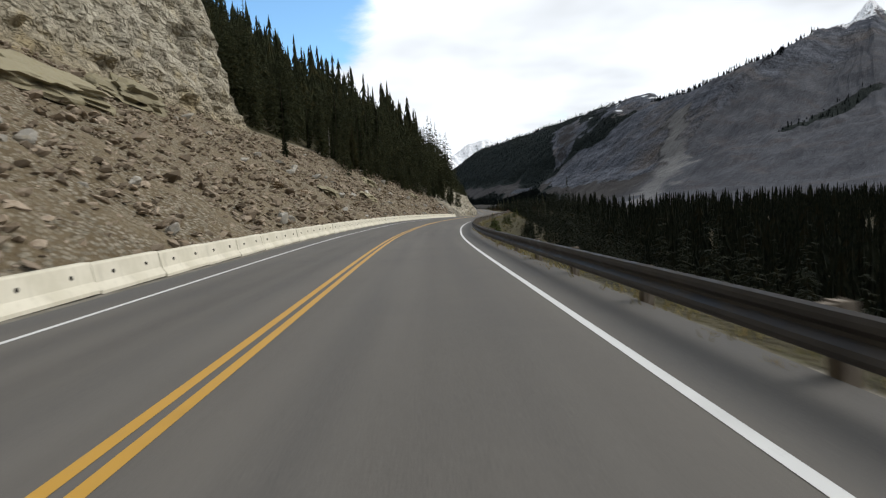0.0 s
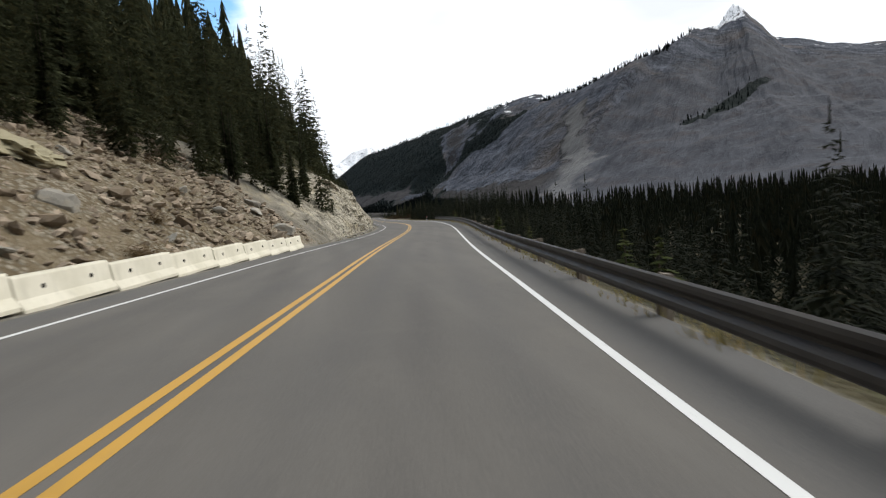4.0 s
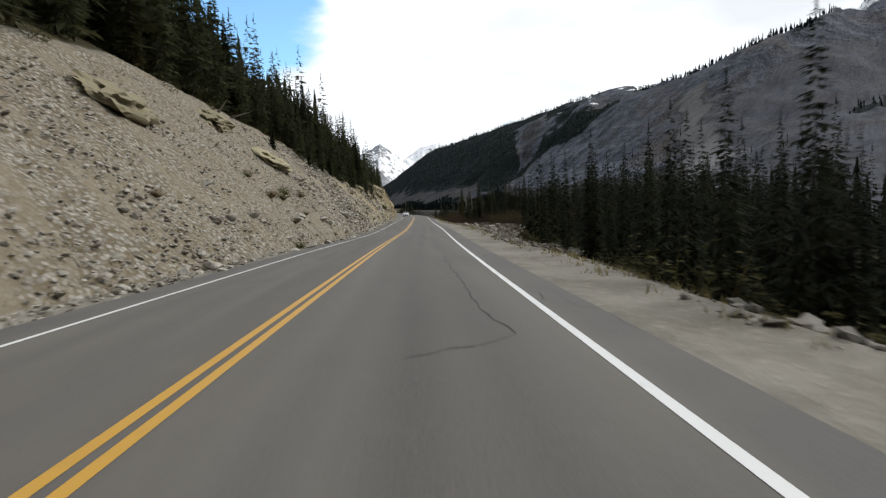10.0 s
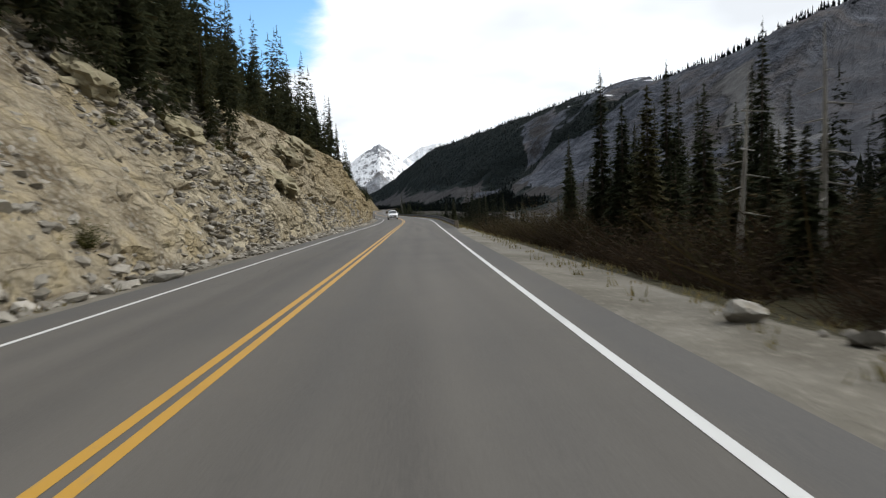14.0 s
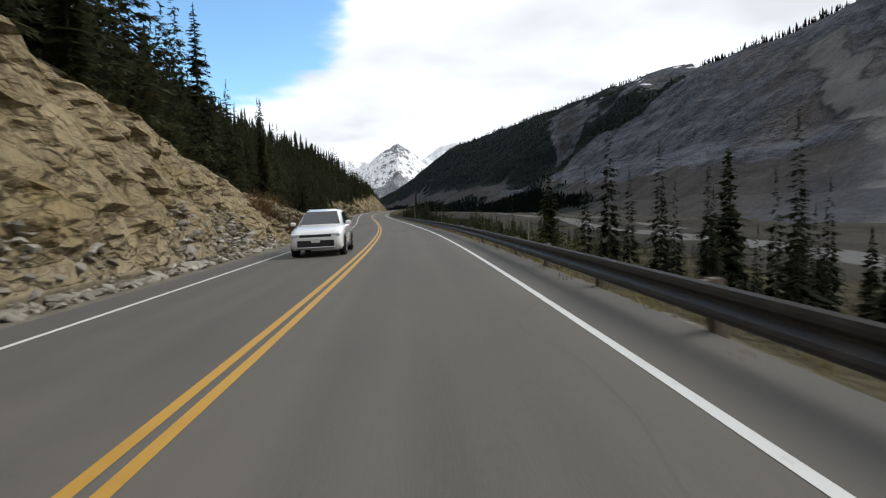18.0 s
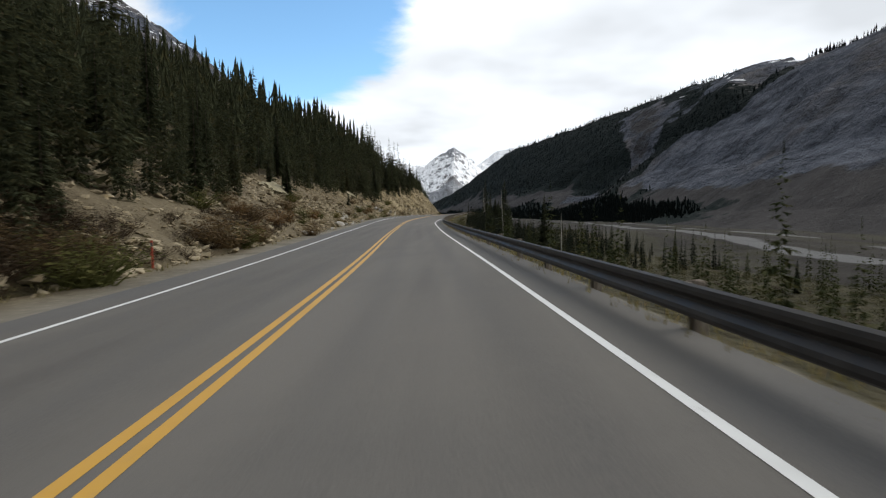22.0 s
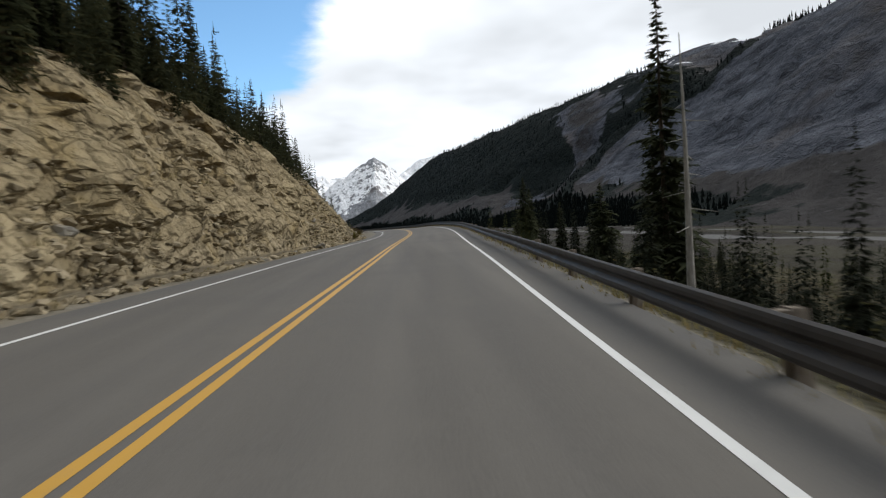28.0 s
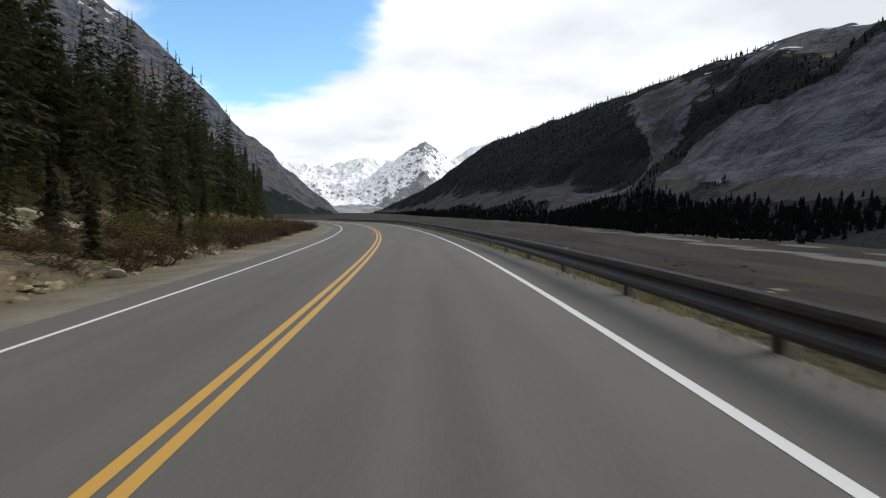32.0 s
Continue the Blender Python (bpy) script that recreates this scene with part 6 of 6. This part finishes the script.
# ---------------------------------------------------------------- cracks in the road
def road_crack(points, width, seed):
    """A thin dark seam that wanders along its way."""
    rr = random.Random(seed)
    way = []
    for (y0, u0), (y1, u1) in zip(points, points[1:]):
        n = max(2, int(abs(y1 - y0) / 0.5 + abs(u1 - u0) / 0.25))
        way += [(y0 + (y1 - y0) * k / n, u0 + (u1 - u0) * k / n) for k in range(n)]
    way.append(points[-1])
    P = []
    for k, (y, u) in enumerate(way):
        y, u = y + rr.uniform(-0.12, 0.12), u + rr.uniform(-0.06, 0.06)
        w = width * rr.uniform(0.5, 1.2)
        P.append([on_road(np.array(y - w), np.array(u - w / 2), 0.0025), on_road(np.array(y + w), np.array(u + w / 2), 0.0025)])
    return child("crack", grid_mesh("crack", np.array(P), TAR), road)


TAR = make_plain("dark_crack_filler", (0.04, 0.037, 0.034), 0.8)
road_crack([(247.6, 2.72), (236.2, 2.82), (234.3, 3.0), (233.8, 2.56), (233.4, 1.82)], 0.026, 1)
road_crack([(472.0, 1.43), (460.6, 1.51), (455.5, 1.58)], 0.022, 9)
road_crack([(237.3, 3.88), (235.0, 3.59)], 0.04, 2)
road_crack([(703.1, -0.9), (700.1, -0.51), (697.6, -0.46), (695.5, -0.29)], 0.035, 3)
road_crack([(697.8, 1.88), (695.4, 1.89)], 0.03, 4)
for i, y in enumerate((30, 66, 118, 163, 205, 268, 296, 330, 385, 420, 470, 525, 560, 610, 660, 702, 748)):
    u = -3 + (i * 2.63) % 6
    road_crack([(y, u), (y + 3, u + 0.5), (y + 7, u + 0.2), (y + 8, u + 1.1)][: 2 + i % 3], 0.012, 900 + i)


# ---------------------------------------------------------------- roadside markers
def flagged_stake(y, u, tall, label):
    """A pale survey lath with a limp ribbon tied round its top."""
    root = new("flagged_stake")
    root.matrix_basis = road_pose(y, u, -0.1) @ pose(0, 0, 0, 0, 4, 20)
    bm = bmesh.new()
    box(bm, (0.045, 0.02, tall), (0, 0, tall / 2), 0.004)
    part("lath", bm, PALE, root)
    bm = bmesh.new()
    ring = [(-0.05, 0.0), (-0.015, -0.03), (0.03, -0.014), (0.055, 0.012), (0.01, 0.032), (-0.035, 0.024)]
    rows = []
    for k in range(7):
        h, wide = tall + 0.02 - 0.065 * k, 0.62 + 0.15 * k - (0.1 * k - 0.35 if k > 4 else 0)
        rows.append([bm.verts.new((a * wide + 0.012 * math.sin(k), b * wide + 0.006 * k, h + 0.01 * math.sin(3 * i + k))) for i, (a, b) in enumerate(ring)])
    for a, b in zip(rows, rows[1:]):
        for i in range(6):
            bm.faces.new((a[i], a[(i + 1) % 6], b[(i + 1) % 6], b[i]))
    bm.faces.new(rows[0])
    bm.faces.new(rows[-1][::-1])
    bmesh.ops.recalc_face_normals(bm, faces=bm.faces)
    part("ribbon", bm, RIBBON, root, "pink-red survey ribbon")
    return tagged(root, label, "stake", "roadside markers")


def marker(y, u, tall, colour, label):
    root = new("marker_post")
    root.matrix_basis = road_pose(y, u, -0.1)
    bm = bmesh.new()
    box(bm, (0.07, 0.02, tall), (0, 0, tall / 2), 0.006)
    part("stake", bm, colour, root)
    bm = bmesh.new()
    box(bm, (0.06, 0.026, 0.12), (0, -0.002, tall - 0.12), 0.004)
    part("reflector", bm, REFLECTOR, root, "dark reflector patch")
    return tagged(root, label, "marker post", "roadside markers")


PALE = make_plain("pale_marker_plastic", (0.7, 0.69, 0.66), 0.5)
ORANGE = make_plain("orange_marker_plastic", (0.42, 0.07, 0.035), 0.6)
RIBBON = make_plain("pink_red_ribbon", (0.5, 0.05, 0.07), 0.55)
REFLECTOR = make_plain("reflector", (0.12, 0.1, 0.1), 0.3)
marker(511, -6.1, 0.9, ORANGE, "orange plastic marker stake at the foot of the bank")
marker(600, -4.9, 1.0, PALE, "pale plastic marker post on the shoulder")
flagged_stake(206, 5.9, 0.8, "pale wooden stake with a pink-red ribbon on the gravel shoulder")
marker(455.9, 4.5, 0.5, ORANGE, "orange plastic marker stake in front of the guardrail")


# ---------------------------------------------------------------- the white car in the other lane
CARWHITE = make_plain("white_car_paint", (0.78, 0.78, 0.78), 0.25, 0.0, 1.0)
BLACKTRIM = make_plain("black_plastic_trim", (0.02, 0.02, 0.022), 0.6)
TYRE = make_plain("tyre_rubber", (0.025, 0.025, 0.026), 0.85)
ALLOY = make_plain("alloy_wheel", (0.5, 0.5, 0.52), 0.3, 0.9)
CARGLASS = make_plain("dark_car_glass", (0.015, 0.018, 0.02), 0.06, 0.0, 0.5)
LENS = make_plain("headlight_lens", (0.75, 0.77, 0.8), 0.1, 0.0, 1.0)
TAIL = make_plain("red_tail_lens", (0.4, 0.02, 0.02), 0.2, 0.0, 0.6)


def hull(sections):
    """A shell through cross-sections, each a ring of points (x, y, z) of equal count."""
    V, F, n = [], [], len(sections[0])
    for ring in sections:
        V += ring
    for i in range(len(sections) - 1):
        for j in range(n):
            F.append((i * n + j, (i + 1) * n + j, (i + 1) * n + (j + 1) % n, i * n + (j + 1) % n))
    F += [tuple(range(n)), tuple(reversed(range((len(sections) - 1) * n, len(sections) * n)))]
    return V, F


def ring(y, half, z0, z1, tuck=0.06):
    k = 0.1
    return [(-half + tuck, y, z0), (-half, y, z0 + k), (-half, y, z1 - 0.18), (-half + 0.07, y, z1 - 0.03), (-half + 0.25, y, z1), (half - 0.25, y, z1), (half - 0.07, y, z1 - 0.03), (half, y, z1 - 0.18), (half, y, z0 + k), (half - tuck, y, z0)]


def white_car(m):
    root = new("car")
    root.matrix_basis = m
    body = hull([ring(-2.3, 0.72, 0.42, 0.72), ring(-2.24, 0.84, 0.3, 0.86), ring(-2.0, 0.91, 0.26, 0.98), ring(-1.2, 0.925, 0.26, 1.08), ring(-0.5, 0.925, 0.26, 1.1), ring(1.0, 0.925, 0.26, 1.12), ring(2.0, 0.91, 0.28, 1.12), ring(2.26, 0.84, 0.34, 1.0), ring(2.3, 0.75, 0.45, 0.85)])
    me = soup("body", *body, CARWHITE, True)
    child("body", me, root)

    def cabin_ring(y, half, z1, top):
        return [(-half, y, 1.0), (-half + 0.02, y, 1.1), (-top, y, z1 - 0.07), (-top + 0.12, y, z1), (top - 0.12, y, z1), (top, y, z1 - 0.07), (half - 0.02, y, 1.1), (half, y, 1.0)]

    cab = hull([cabin_ring(-1.05, 0.86, 1.12, 0.82), cabin_ring(-0.25, 0.86, 1.62, 0.66), cabin_ring(0.2, 0.86, 1.68, 0.66), cabin_ring(1.3, 0.86, 1.66, 0.65), cabin_ring(1.9, 0.86, 1.55, 0.64), cabin_ring(2.18, 0.84, 1.14, 0.78)])
    child("roof", soup("roof", *cab, CARWHITE, True), root)
    # windscreen and side glass, a little proud of the cabin
    ws = soup("windscreen", [(-0.74, -1.03, 1.135), (0.74, -1.03, 1.135), (0.58, -0.3, 1.6), (-0.58, -0.3, 1.6), (-0.74, -1.0, 1.12), (0.74, -1.0, 1.12), (0.58, -0.27, 1.58), (-0.58, -0.27, 1.58)], [(0, 1, 2, 3), (7, 6, 5, 4), (0, 4, 5, 1), (1, 5, 6, 2), (2, 6, 7, 3), (3, 7, 4, 0)], CARGLASS)
    child("windscreen", ws, root)
    for s in (-1, 1):
        for a, b in ((-0.75, 0.22), (0.28, 1.2), (1.26, 1.8)):
            za = 1.56 if a > -0.5 else 1.3
            q = [(s * 0.862, a, 1.13), (s * 0.862, b, 1.13), (s * 0.69, b, 1.55 if b < 1.7 else 1.4), (s * 0.69 if za > 1.4 else s * 0.79, a + (0.0 if a > -0.5 else 0.35), za)]
            inner = [(x - s * 0.02, y, z) for x, y, z in q]
            side = soup("side_window", q + inner, [(0, 1, 2, 3), (7, 6, 5, 4), (0, 4, 5, 1), (1, 5, 6, 2), (2, 6, 7, 3), (3, 7, 4, 0)], CARGLASS)
            child("side_window", side, root)
    for name, size, at, mat, bev in (("grille", (1.1, 0.06, 0.1), (0, -2.28, 0.76), BLACKTRIM, 0.02), ("lower_grille", (1.3, 0.08, 0.24), (0, -2.28, 0.5), BLACKTRIM, 0.03), ("bumper_lip", (1.3, 0.14, 0.07), (0, -2.26, 0.35), ALLOY, 0.02), ("number_plate", (0.3, 0.015, 0.15), (0, -2.32, 0.6), PALE, 0.004), ("rear_window", (1.1, 0.04, 0.3), (0, 2.1, 1.33), CARGLASS, 0.01)):
        bm = bmesh.new()
        box(bm, size, at, bev)
        part(name, bm, mat, root)
    for s in (-1, 1):
        for name, size, at, mat, bev in (("headlight", (0.36, 0.2, 0.13), (s * 0.68, -2.2, 0.8), LENS, 0.04), ("fog_light", (0.14, 0.06, 0.12), (s * 0.7, -2.25, 0.5), LENS, 0.03), ("tail_light", (0.2, 0.12, 0.22), (s * 0.78, 2.25, 0.95), TAIL, 0.03), ("side_mirror", (0.2, 0.12, 0.15), (s * 1.02, -0.72, 1.16), CARWHITE, 0.04), ("roof_rail", (0.04, 1.6, 0.04), (s * 0.56, 0.75, 1.69), BLACKTRIM, 0.01), ("sill", (0.05, 2.2, 0.14), (s * 0.92, 0, 0.32), BLACKTRIM, 0.02)):
            bm = bmesh.new()
            box(bm, size, at, bev)
            part(name, bm, mat, root)
        for y in (-1.4, 1.3):
            turn = Matrix.Rotation(radians(90), 4, "Y")
            bm = bmesh.new()
            bmesh.ops.create_cone(bm, cap_ends=True, segments=28, radius1=0.41, radius2=0.41, depth=0.06, matrix=Matrix.Translation((s * 0.915, y, 0.38)) @ turn)
            part("wheel_arch", bm, BLACKTRIM, root)
            bm = bmesh.new()
            bmesh.ops.create_cone(bm, cap_ends=True, segments=28, radius1=0.35, radius2=0.35, depth=0.24, matrix=Matrix.Translation((s * 0.85, y, 0.35)) @ turn)
            bmesh.ops.bevel(bm, geom=[e for e in bm.edges if e.calc_face_angle(0) > 1], offset=0.03, segments=2, affect="EDGES")
            wheel = part("wheel", bm, TYRE, root)
            bm = bmesh.new()
            for k in range(5):
                mm = Matrix.Translation((s * 0.975, y, 0.35)) @ Matrix.Rotation(k * 1.2566, 4, "X")
                box(bm, (0.02, 0.05, 0.2), (mm @ Vector((0, 0, 0.11)))[:], 0, Matrix.Rotation(k * 1.2566, 4, "X"))
            bmesh.ops.create_cone(bm, cap_ends=True, segments=16, radius1=0.06, radius2=0.05, depth=0.03, matrix=Matrix.Translation((s * 0.975, y, 0.35)) @ turn)
            part("rim", bm, ALLOY, wheel)
    return tagged(root, "white compact sport utility car in the oncoming lane", "car")


white_car(road_pose(429.0, -1.55, 0.0))
